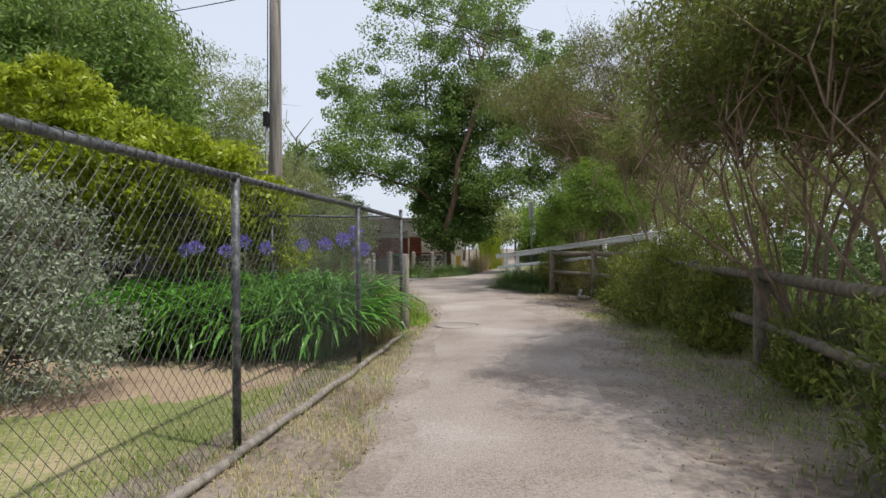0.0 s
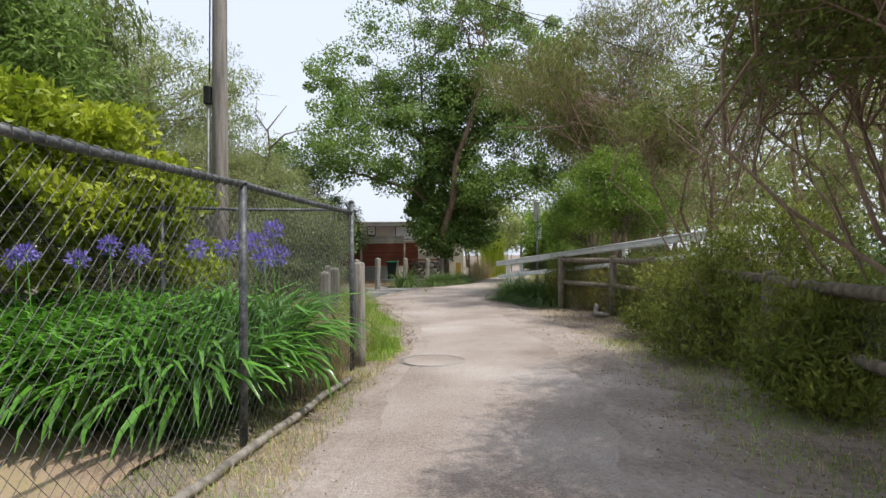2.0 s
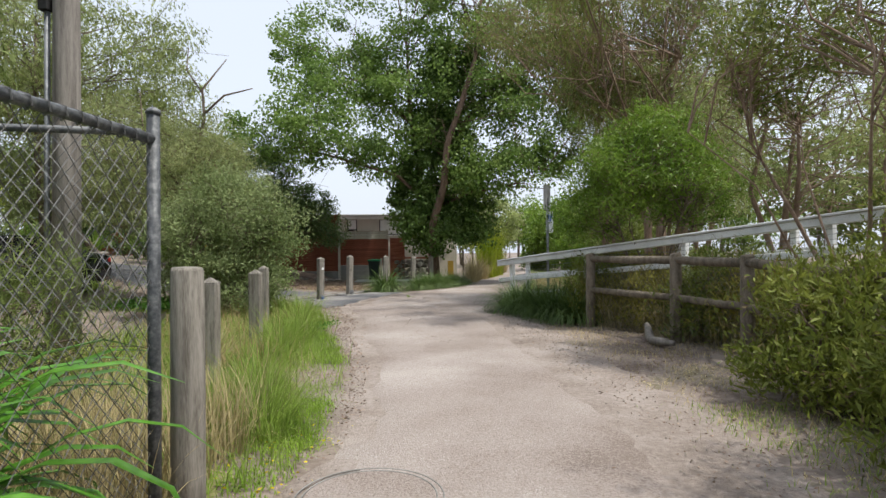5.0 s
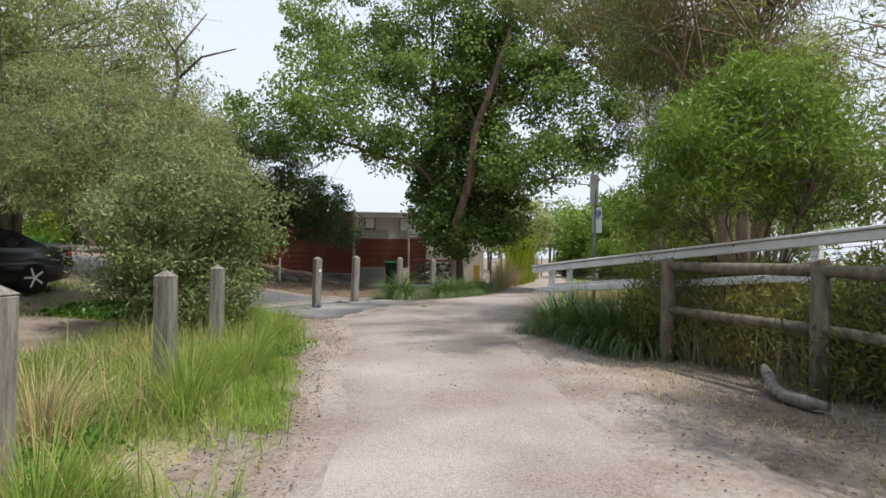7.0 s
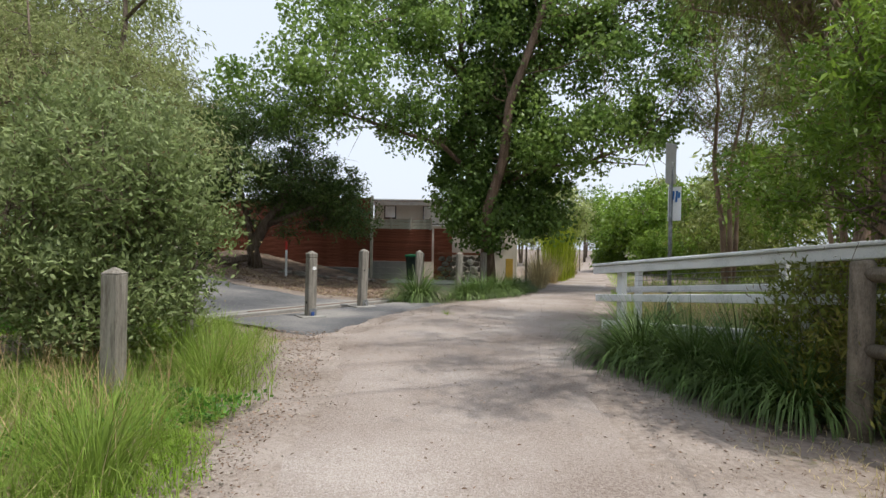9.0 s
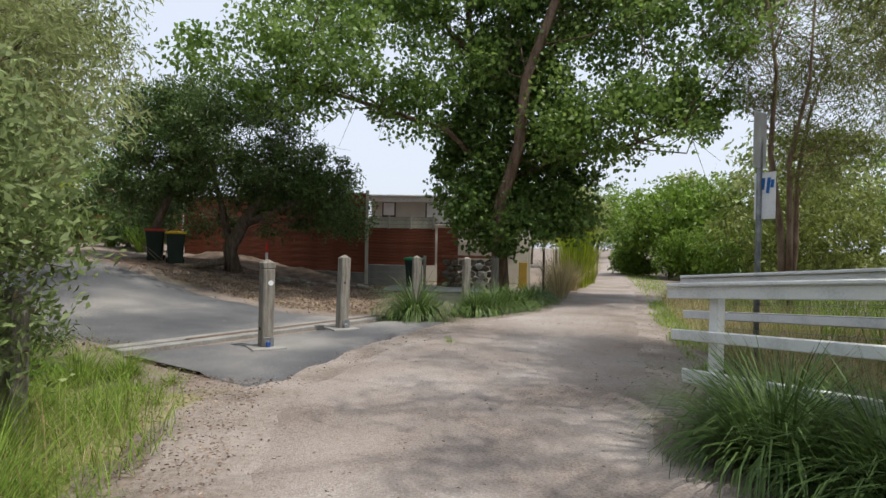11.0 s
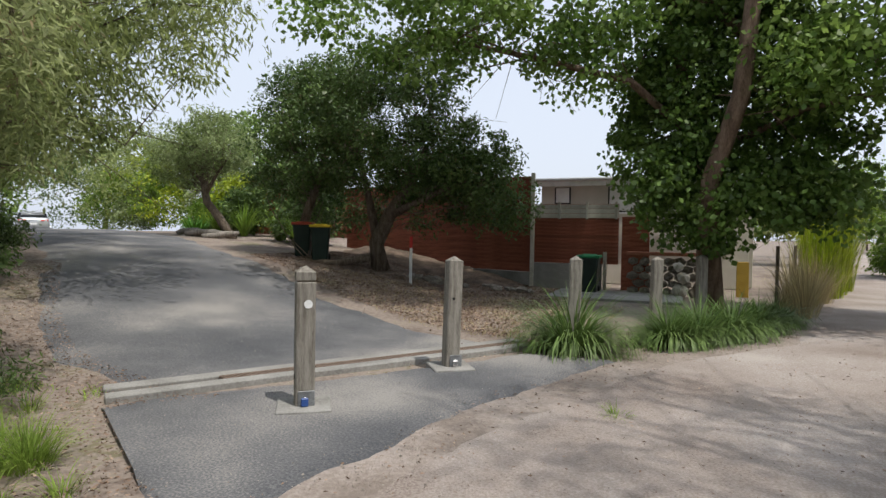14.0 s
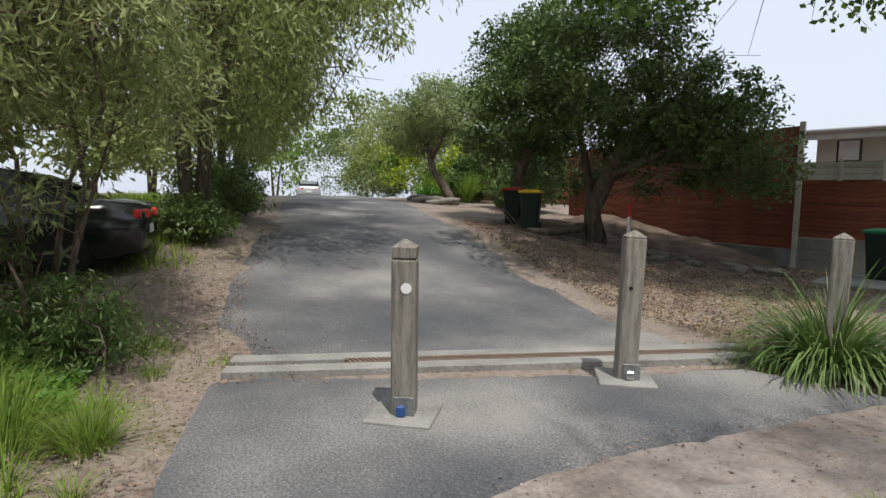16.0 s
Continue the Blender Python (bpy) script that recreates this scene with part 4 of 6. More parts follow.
# ---- vehicles ----
def car(x, y, turn, paint, label, length=4.7, wide=1.84, tall=1.45):
    """A saloon that faces +x before it is turned; profiles run from tail to nose."""
    root = thing("car", label, "car", x, y, None, turn)
    h = length / 2
    prof = [(-h, 0.42, 0.86), (-h + 0.06, 0.30, 0.98), (-h + 0.5, 0.22, 1.04), (-h + 1.1, 0.2, 1.0), (0, 0.2, 0.97), (h - 1.5, 0.2, 0.95), (h - 0.9, 0.2, 0.9), (h - 0.2, 0.24, 0.74), (h, 0.36, 0.58)]
    bm = bmesh.new()
    vs = []
    for px, lo, hi in prof:
        e = min(1.0, 0.84 + 0.16 * min(1, (h - abs(px)) / 0.5))
        w = wide / 2 * e
        mid = (lo + hi) / 2
        loop = [(-w * 0.9, lo), (-w, lo + 0.1), (-w, mid + 0.1), (-w * 0.94, hi - 0.03), (-w * 0.82, hi), (w * 0.82, hi), (w * 0.94, hi - 0.03), (w, mid + 0.1), (w, lo + 0.1), (w * 0.9, lo)]
        vs.append([bm.verts.new((px, a, b)) for a, b in loop])
    bm.faces.new(vs[0])
    bm.faces.new(vs[-1][::-1])
    for lo, hi in zip(vs, vs[1:]):
        for k in range(10):
            bm.faces.new((lo[k], hi[k], hi[(k + 1) % 10], lo[(k + 1) % 10]))
    for f in bm.faces:
        f.smooth = True
    part("body", as_mesh("body", bm, paint), root)
    for nm, mat, grow, z0 in (("cabin_glass", GLASS, 0.0, 0.96), ("roof", paint, 0.02, None)):
        bm = bmesh.new()
        rows = [(-h + 0.55, 0.97, 0.70), (-h + 1.25, 1.33, 0.62), (-h + 1.9, tall - 0.03, 0.58), (0.1, tall - 0.01, 0.58), (0.55, tall - 0.1, 0.6), (1.35, 0.96, 0.7)]
        if nm == "roof":
            rows = [(-h + 0.95, 1.2, 0.62), (-h + 1.4, 1.37, 0.6), (-h + 1.95, tall, 0.57), (0.1, tall + 0.012, 0.57), (0.5, tall - 0.06, 0.59)]
        vs = []
        for px, z, w in rows:
            w2 = w * wide / 1.5
            if nm == "roof":
                vs.append([bm.verts.new(q) for q in ((px, -w2 - 0.02, z - 0.06), (px, -w2 * 0.8, z + 0.012), (px, w2 * 0.8, z + 0.012), (px, w2 + 0.02, z - 0.06))])
            else:
                vs.append([bm.verts.new(q) for q in ((px, -wide / 2 * 0.92, z0), (px, -w2, max(z0, z)), (px, w2, max(z0, z)), (px, wide / 2 * 0.92, z0))])
        for lo, hi in zip(vs, vs[1:]):
            for k in range(3):
                bm.faces.new((lo[k], hi[k], hi[k + 1], lo[k + 1]))
        for f in bm.faces:
            f.smooth = nm == "roof"
        bmesh.ops.solidify(bm, geom=bm.faces[:], thickness=0.02)
        part(nm, as_mesh(nm, bm, mat), root)
    for sx, sy in itertools.product((-1, 1), (-1, 1)):
        bm = bmesh.new()
        bmesh.ops.create_cone(bm, cap_ends=True, segments=28, radius1=0.33, radius2=0.33, depth=0.22)
        bmesh.ops.bevel(bm, geom=[e for e in bm.edges if len(e.link_faces) == 2 and e.calc_face_angle() > 1], offset=0.03, segments=2, affect="EDGES")
        wheel = part("wheel", as_mesh("wheel", bm, BLACK), root, "black tyre", pose(sx * (h - 0.95), sy * (wide / 2 - 0.1), 0.33, 90))
        bm = bmesh.new()
        bmesh.ops.create_cone(bm, cap_ends=False, segments=24, radius1=0.22, radius2=0.21, depth=0.03)
        bmesh.ops.create_cone(bm, cap_ends=True, segments=12, radius1=0.05, radius2=0.045, depth=0.04)
        for k in range(5):
            bmesh.ops.create_cube(bm, size=1, matrix=pose(0, 0, 0.012, 0, 0, 72 * k) @ pose(0.12, 0, 0) @ Matrix.Diagonal((0.2, 0.045, 0.02, 1)))
        part("rim", as_mesh("rim", bm, CHROME), wheel, "silver alloy rim", pose(0, 0, -sy * 0.115))
    for sy in (-1, 1):
        part("tail_light", as_mesh("tail_light", block(0.1, 0.42, 0.13, 0.02), RED), root, "red tail light", pose(-h + 0.05, sy * 0.6, 0.78, 0, 0, sy * -12))
        part("wing_mirror", as_mesh("wing_mirror", block(0.1, 0.2, 0.13, 0.03), paint), root, "", pose(0.85, sy * (wide / 2 + 0.05), 0.98))
        part("headlight", as_mesh("headlight", block(0.12, 0.36, 0.13, 0.02), CHROME), root, "", pose(h - 0.12, sy * 0.62, 0.6, 0, 0, sy * 14))
    part("trim_strip", as_mesh("trim_strip", block(0.02, 0.7, 0.03, 0.004), CHROME), root, "chrome boot strip", pose(-h + 0.0, 0, 0.84))
    part("number_plate", as_mesh("number_plate", block(0.015, 0.37, 0.13, 0.003), WHITE), root, "pale number plate", pose(-h - 0.005, 0, 0.55))
    return root


car(-9.95, 21.45, -108, CAR_PAINT, "glossy black saloon car parked on the verge")
car(-43, 42.3, 155, SILVER, "distant silver car beyond the crest of the road")
hydrant = thing("marker_post", "red and white marker post behind the parked car", "marker post", -13.6, 22.6)
part("post", as_mesh("post", block(0.16, 0.16, 1.1, 0.02), WHITE), hydrant)
part("collar", as_mesh("collar", block(0.17, 0.17, 0.3, 0.02, 0.75), RED), hydrant, "red band")

# ---- trees and shrubs ----
def stems(n, spread, top, r, rng, x=0.0, y=0.0, lean=(0, 0), bend=0.25):
    """Several stems that fan out from one foot."""
    out = []
    for k in range(n):
        a = 2 * math.pi * (k + rng.random() * 0.8) / n
        ex, ey = spread * math.cos(a) + lean[0], spread * math.sin(a) + lean[1]
        h = top * rng.uniform(0.75, 1.1)
        pts = []
        for f in (0, 0.25, 0.5, 0.75, 1):
            g = f ** 1.3
            pts.append((x + 0.12 * math.cos(a) + ex * g + bend * rng.uniform(-0.5, 0.5) * f, y + 0.12 * math.sin(a) + ey * g + bend * rng.uniform(-0.5, 0.5) * f, h * f - 0.1 * (f == 0)))
        rr = r * rng.uniform(0.7, 1.2)
        out.append((pts, [rr, rr * 0.85, rr * 0.65, rr * 0.45, rr * 0.25]))
    return out


R = random.Random(11)

# the tall poplar beyond the bollards, with ivy round its trunk
tree("poplar_tree", "tall leafy poplar with ivy round its leaning trunk", "tree", 0.2, 32.6,
     [([(-0.1, -0.1, -0.1), (-0.15, -0.5, 1.2), (-0.12, -0.95, 2.6), (0.33, -1.0, 4.1), (0.5, -1.0, 5.9), (1.1, -1.0, 7.6), (1.7, -0.8, 9.5), (2.0, -0.5, 12.5)], [0.3, 0.22, 0.17, 0.155, 0.14, 0.12, 0.09, 0.05])],
     [([(-0.3, 0.3, 3.4), (-1.6, -0.8, 4.6), (-3.4, -1.5, 5.1), (-5.4, -2.2, 5.6)], [0.1, 0.08, 0.06, 0.03]),
      ([(0.2, 0, 3.4), (1.4, -0.4, 3.9), (3.0, -0.8, 4.1), (4.4, -1, 4.6)], [0.07, 0.055, 0.04, 0.02]),
      ([(0.4, 0, 5.5), (-1.6, 0.2, 7.5), (-3, 0.3, 9.5)], [0.13, 0.08, 0.04]),
      ([(0.5, 0, 6.0), (2.0, 0.2, 8), (3.4, 0.2, 10)], [0.13, 0.08, 0.04]),
      ([(-0.05, 0, 2.0), (-0.7, 0.3, 4.5), (-1.2, 0.5, 8), (-1.3, 0.5, 11)], [0.17, 0.14, 0.1, 0.04])],
     [(0.2, 0.7, 6.0, 3.0, 2.1, 2.2), (-3.6, -1.0, 7.4, 3.4, 2.4, 2.2), (0.3, 0.8, 9.8, 4.6, 2.6, 3.2), (4.2, -0.4, 7.4, 3.0, 2.2, 2.6), (0.5, 0.8, 14.2, 5.0, 2.6, 3.4), (-5.6, -2.4, 6.2, 2.6, 1.8, 1.2), (2.6, -1, 4.7, 2.2, 1.6, 1.1), (-4.8, 0.3, 10.4, 2.8, 2.2, 2.6), (5.2, 0, 10.5, 2.6, 2.2, 2.8), (-2.6, -1, 5.2, 1.6, 1.2, 0.8), (4.6, 0.2, 5.2, 2.0, 1.6, 1.1)],
     L_POPLAR, BARK_BROWN, clumps=440, per=400, spread=0.44, leaf=(0.11, 0.095), droop=0.5, seed=3, twigs=170, shell=0.25)
tree("ivy_thicket", "dark ivy thicket round the foot of the poplar", "ivy", 0.25, 32.85, [], [],
     [(0.0, -1.0, 2.0, 1.5, 0.9, 0.75), (-0.7, -0.3, 2.8, 1.5, 1.0, 0.8), (1.4, -0.6, 2.2, 1.3, 0.9, 0.8), (0.9, -0.1, 3.3, 1.5, 0.9, 0.8), (-0.7, -0.2, 3.9, 1.3, 0.9, 0.9), (-0.5, -0.1, 5.0, 1.3, 0.9, 1.0), (1.3, 0.1, 4.6, 1.2, 0.8, 0.8), (0.0, 0.1, 6.2, 1.5, 0.9, 1.1), (0.3, 0.2, 7.8, 1.6, 0.9, 1.2), (0.7, 0.3, 9.6, 1.5, 0.9, 1.2)],
     L_IVY, clumps=350, per=250, spread=0.32, leaf=(0.10, 0.095), droop=0.6, seed=4, shell=0.3)

# the dark spreading tree over the bins
tree("spreading_tree", "dark low spreading tree with twisted trunks by the road", "tree", -9.2, 33.9,
     [([(0.5, 0.2, -0.1), (0.4, 0.1, 0.7), (0.9, 0.0, 1.5), (1.7, -0.2, 2.4), (2.2, -0.2, 3.4)], [0.27, 0.23, 0.2, 0.15, 0.08]),
      ([(-2.1, 0.0, -0.1), (-2.0, -0.3, 1.2), (-1.6, -0.2, 2.4), (-1.2, 0, 4)], [0.18, 0.15, 0.12, 0.07]),
      ([(-2.0, -0.6, 0.12), (-1.3, -0.9, 0.14), (-0.4, -0.8, 0.12), (0.4, -0.2, 0.3)], [0.08, 0.1, 0.11, 0.13])],
     [([(0.9, 0, 1.5), (2.2, -0.5, 1.9), (3.6, -0.6, 2.4)], [0.13, 0.09, 0.05]), ([(0.4, 0.1, 0.9), (0.0, 0.2, 2.2), (-0.3, 0, 3.6)], [0.14, 0.1, 0.06])],
     [(0, 0, 4.0, 3.0, 2.4, 1.9), (2.4, -0.3, 3.0, 2.2, 1.7, 1.1), (-2.0, 0, 3.7, 1.9, 1.8, 1.7), (0.6, -0.3, 5.5, 2.5, 1.6, 0.9), (-1.6, 0, 5.2, 1.9, 1.5, 1.0), (3.9, -0.5, 2.2, 1.2, 1.0, 0.6), (-2.8, 0, 2.8, 1.3, 1.3, 0.9), (1.6, 0.9, 2.0, 2.6, 0.8, 0.9), (-2.2, 1.4, 1.6, 1.9, 0.7, 0.9), (3.2, 0, 2.8, 1.4, 1.2, 0.9), (4.2, 0.3, 1.7, 0.9, 0.8, 0.5)],
     L_BUSH, clumps=560, per=230, spread=0.31, leaf=(0.115, 0.048), droop=0.2, seed=5, twigs=150, shell=0.35, extra=(L_BROWN, 0.08, (0.12, 0.02)))

# olive-like tree leaning over the road
tree("leaning_olive_tree", "grey-green tree with a leaning trunk on the bank", "tree", -17.0, 36.2,
     [([(0, 0, -0.1), (-0.5, -0.15, 0.7), (-1.1, -0.3, 1.4), (-1.3, -0.3, 2.2), (-1.6, -0.3, 3.1)], [0.2, 0.17, 0.15, 0.12, 0.06])],
     [([(-1.2, -0.3, 1.7), (-0.4, -0.4, 2.5), (0.3, -0.4, 3.2)], [0.09, 0.06, 0.03])],
     [(-1.4, -0.3, 3.6, 2.2, 1.7, 1.4), (-0.2, -0.4, 3.7, 1.5, 1.3, 1.1), (-2.6, 0, 3.0, 1.4, 1.3, 0.9)],
     L_SAGE, clumps=220, per=150, spread=0.28, leaf=(0.13, 0.04), droop=0.1, seed=6, twigs=80)

# sage bush by the second row of bollards, and low shrubs before the parked car
tree("sage_bush", "large sage-green bush beside the bollards", "shrub", -3.9, 19.7, stems(5, 0.8, 1.8, 0.04, R), [],
     [(0, 0, 1.5, 1.45, 1.3, 1.1), (0.7, -0.3, 2.1, 0.9, 0.9, 0.75), (-0.6, 0.2, 2.0, 0.95, 1.0, 0.8), (0.3, -0.2, 0.8, 1.3, 1.1, 0.65), (0.8, -0.1, 1.2, 1.0, 0.9, 0.6), (0.2, -0.2, 2.5, 0.8, 0.8, 0.6), (1.4, -0.1, 1.9, 0.6, 0.6, 0.5)],
     L_SAGE, clumps=330, per=210, spread=0.23, leaf=(0.075, 0.024), droop=-0.3, seed=7, twigs=160, shell=0.45, extra=(L_BROWN, 0.05, (0.07, 0.015)))
tree("drooping_bush", "drooping dark green bush beside the road verge", "shrub", -5.3, 22.2, stems(4, 0.5, 0.9, 0.03, R), [],
     [(0, 0, 0.4, 0.6, 0.5, 0.35), (0.2, 0.1, 0.22, 0.65, 0.5, 0.2), (-0.2, -0.5, 0.7, 0.5, 0.5, 0.4)],
     L_BUSH, clumps=90, per=150, spread=0.15, leaf=(0.07, 0.013), droop=0.6, seed=8, twigs=60)

tree("feathery_tree", "dense feathery olive-green tree with dead twigs near the car", "tree", -6.1, 22.1, stems(6, 1.0, 3.2, 0.03, R, bend=0.7),
     [([(0.1, 0, 2.6), (0.5, 0.2, 3.8), (0.8, 0.1, 4.7), (0.7, 0.2, 5.5), (1.3, 0.3, 6.3)], [0.05, 0.045, 0.038, 0.03, 0.012]), ([(0.75, 0.1, 4.8), (1.3, 0.1, 5.3), (2.0, 0.2, 5.5)], [0.035, 0.026, 0.012]), ([(0.7, 0.2, 5.4), (0.3, 0.2, 6.0), (0.35, 0.2, 6.6)], [0.025, 0.018, 0.008]), ([(0.2, 0, 3.0), (-0.6, -0.2, 4.2), (-0.7, -0.2, 5.4)], [0.035, 0.022, 0.01])],
     [(0, 0, 3.3, 2.0, 1.7, 1.2), (1.3, -0.2, 3.0, 1.2, 1.1, 0.9), (-1.4, -0.6, 3.2, 1.5, 1.4, 1.1), (0.1, 0.2, 4.2, 1.3, 1.2, 0.7), (-0.6, -1.2, 2.4, 1.2, 0.9, 0.7), (0.3, 0.7, 2.5, 1.2, 0.8, 0.7), (-1.6, 0.2, 4.5, 1.5, 1.4, 0.9), (0.7, -0.2, 1.7, 0.8, 0.6, 0.6)],
     L_FEATHER, BARK, clumps=340, per=220, spread=0.28, leaf=(0.115, 0.019), droop=0.5, seed=17, twigs=160, shell=0.2, extra=(L_BROWN, 0.16, (0.1, 0.012)))

# trees on the left behind the pole and round the road
WEEP = dict(leaf=(0.26, 0.045), droop=1.3)
for k, (x, y, h, w) in enumerate(((-10.5, 17.2, 9.5, 3.2), (-12.5, 13.5, 10.0, 3.6), (-16.0, 21.5, 11.0, 4.0))):
    tree("weeping_tree", "tall drooping olive-green tree beyond the fence", "tree", x, y, stems(3, 0.8, h * 0.7, 0.14, R), [],
         [(0, 0, h * 0.72, w, w * 0.85, h * 0.26), (-w * 0.5, 0, h * 0.55, w * 0.6, w * 0.6, h * 0.2), (w * 0.5, -0.3, h * 0.5, w * 0.6, w * 0.6, h * 0.2)],
         L_WEEP, clumps=330, per=170, spread=0.42, seed=20 + k, twigs=110, extra=(L_BROWN, 0.07, (0.2, 0.02)), group="drooping trees", **WEEP)
for k, (x, y, h, w) in enumerate(((-11.4, 24.9, 10.0, 4.3), (-17.5, 27.2, 11.5, 4.4), (-25, 30.5, 9.0, 3.0))):
    tree("roadside_tree", "tall eucalypt with hanging leaves over the road verge", "tree", x, y, stems(2, 0.7, h * 0.7, 0.15, R), [],
         [(0, 0.9, h * 0.7, w, w, h * 0.27), (w * 0.45, 0.8, h * 0.45, w * 0.7, w * 0.6, h * 0.2), (0.4, 0.4, h * 0.27, w * 0.7, w * 0.35, h * 0.12)],
         L_EUC, clumps=330, per=230, spread=0.44, leaf=(0.15, 0.036), droop=0.9, seed=30 + k, twigs=110, group="roadside eucalypts")
for k, (x, y, s) in enumerate(((-13.6, 26.0, 0.9), (-16.0, 26.6, 1.2), (-19.5, 28.2, 1.1), (-10.6, 24.5, 0.6))):
    tree("verge_shrub", "low green shrub on the road verge", "shrub", x, y, [], [], [(0, 0, 0.6 * s, 1.3 * s, 0.9 * s, 0.7 * s), (0.6 * s, 0.3, 0.4 * s, 0.8 * s, 0.7 * s, 0.4 * s)],
         L_BUSH, clumps=110, per=80, spread=0.18, leaf=(0.09, 0.035), seed=40 + k, group="verge shrubs")

# garden shrubs inside the fence
tree("yellow_shrub", "rounded glossy yellow-green garden shrub", "shrub", -4.7, 9.9, stems(4, 0.9, 2.0, 0.05, R), [],
     [(0.9, 0.2, 2.0, 1.5, 1.1, 0.9), (-0.2, 0, 2.8, 1.5, 1.1, 0.8), (1.9, 0.4, 2.0, 0.8, 0.7, 0.55), (-1.6, 0, 3.1, 1.5, 1.1, 1.0), (2.3, 0.5, 1.35, 0.5, 0.45, 0.3), (0.6, -0.3, 2.6, 1.2, 0.9, 0.7), (-0.9, -0.3, 3.7, 0.9, 0.8, 0.5), (1.3, 0.1, 2.8, 0.8, 0.7, 0.45)],
     L_YELLOW, clumps=420, per=210, spread=0.17, leaf=(0.105, 0.042), droop=-0.3, seed=9, twigs=80, shell=0.75)
tree("silver_shrub", "fine silver-grey shrub behind the wire fence", "shrub", -3.7, 5.9, stems(4, 0.6, 1.6, 0.03, R), [],
     [(0, 0, 1.35, 1.05, 1.0, 1.0), (0.3, 0.1, 0.7, 1.0, 0.9, 0.6), (-0.6, 0, 1.9, 0.9, 0.9, 0.6)],
     L_GREY, clumps=330, per=170, spread=0.17, leaf=(0.05, 0.02), droop=-0.2, seed=10, twigs=90, shell=0.3, extra=(L_BROWN, 0.08, (0.06, 0.01)))
tree("dark_garden_tree", "dark green tree behind the yellow shrub", "tree", -7.3, 12.4, stems(3, 0.6, 3.4, 0.1, R), [],
     [(0, 0, 4.6, 2.3, 1.8, 1.7), (1.5, 0, 4.0, 1.6, 1.3, 1.3), (-1.8, -0.6, 4.4, 2.0, 1.6, 1.7), (0.4, 0, 6.0, 1.8, 1.5, 1.0), (1.2, 0.2, 2.6, 1.5, 1.2, 0.9)], L_POPLAR, clumps=420, per=170, spread=0.32, leaf=(0.13, 0.04), seed=12, twigs=70)
tree("hazy_shrub", "feathery olive shrub behind the side fence", "shrub", -3.2, 12.6, stems(5, 0.5, 1.4, 0.018, R), [],
     [(0, 0, 1.0, 1.1, 0.8, 0.7), (0.9, -0.2, 0.8, 0.7, 0.6, 0.6), (-1.4, 0.2, 1.4, 1.0, 0.9, 0.9)], L_WEEP, clumps=170, per=110, spread=0.2, leaf=(0.1, 0.01), droop=-0.6, seed=13, twigs=60)

# tea-trees on the creek side
for k, (x, y, h, nst) in enumerate(((4.5, 7.35, 2.9, 7), (4.95, 6.0, 3.0, 5), (5.6, 9.6, 3.3, 5), (5.7, 14.4, 3.4, 5), (5.5, 4.4, 3.0, 4))):
    tree("tea_tree", "old tea-tree with bare twisted stems and a dark crown", "tree", x, y, stems(nst + 2, 1.15, h, 0.03, R, lean=(-0.3, 0.2), bend=0.6), [],
         [(-0.1, 0.2, h + 0.6, 1.6, 1.8, 0.9), (-0.9, 0.6, h + 0.35, 1.0, 1.2, 0.6), (0.9, -0.4, h + 0.5, 1.5, 1.5, 0.9), (0.2, 0, h + 1.6, 1.7, 1.7, 0.9), (-1.2, -0.5, h + 0.8, 0.9, 1.0, 0.5)] if k != 3 else
         [(0, 0, h + 0.9, 1.5, 1.6, 0.9), (-0.7, 1.0, h + 0.4, 1.0, 1.0, 0.6)],
         L_TEATREE, BARK_PALE, clumps=(250, 190, 240, 95, 190)[k], per=220, spread=0.26, leaf=(0.095, 0.02), droop=0.1, seed=50 + k, twigs=90, shell=0.15, extra=(L_BROWN, 0.3, (0.07, 0.012)), group="tea-trees")
for k, (x, y, s, mt) in enumerate(((4.35, 11.3, 0.95, L_OLIVE), (4.3, 9.05, 0.68, L_OLIVE), (4.45, 13.0, 0.85, L_OLIVE), (3.58, 4.05, 0.78, L_TEATREE), (4.25, 6.6, 0.4, L_OLIVE), (5.6, 12.3, 1.4, L_OLIVE), (5.6, 5.5, 1.0, L_BUSH), (5.1, 16.6, 0.9, L_TEATREE), (4.5, 19.5, 0.75, L_OLIVE))):
    tree("dense_bush", "dense dark green bush growing through the rail fence", "shrub", x, y, stems(4, 0.4 * s, 1.0 * s, 0.02, R), [],
         [(0, 0, 0.75 * s, 0.85 * s, 0.95 * s, 0.75 * s), (0.2, 0.2, 1.15 * s, 0.7 * s, 0.75 * s, 0.5 * s), (-0.2, -0.2, 0.35 * s, 0.8 * s, 0.85 * s, 0.35 * s)],
         mt, clumps=120, per=145, spread=0.21, leaf=(0.085, 0.02), droop=-0.6, seed=60 + k, twigs=90, shell=0.15, extra=(L_BROWN, 0.14, (0.07, 0.012)), group="fence bushes")
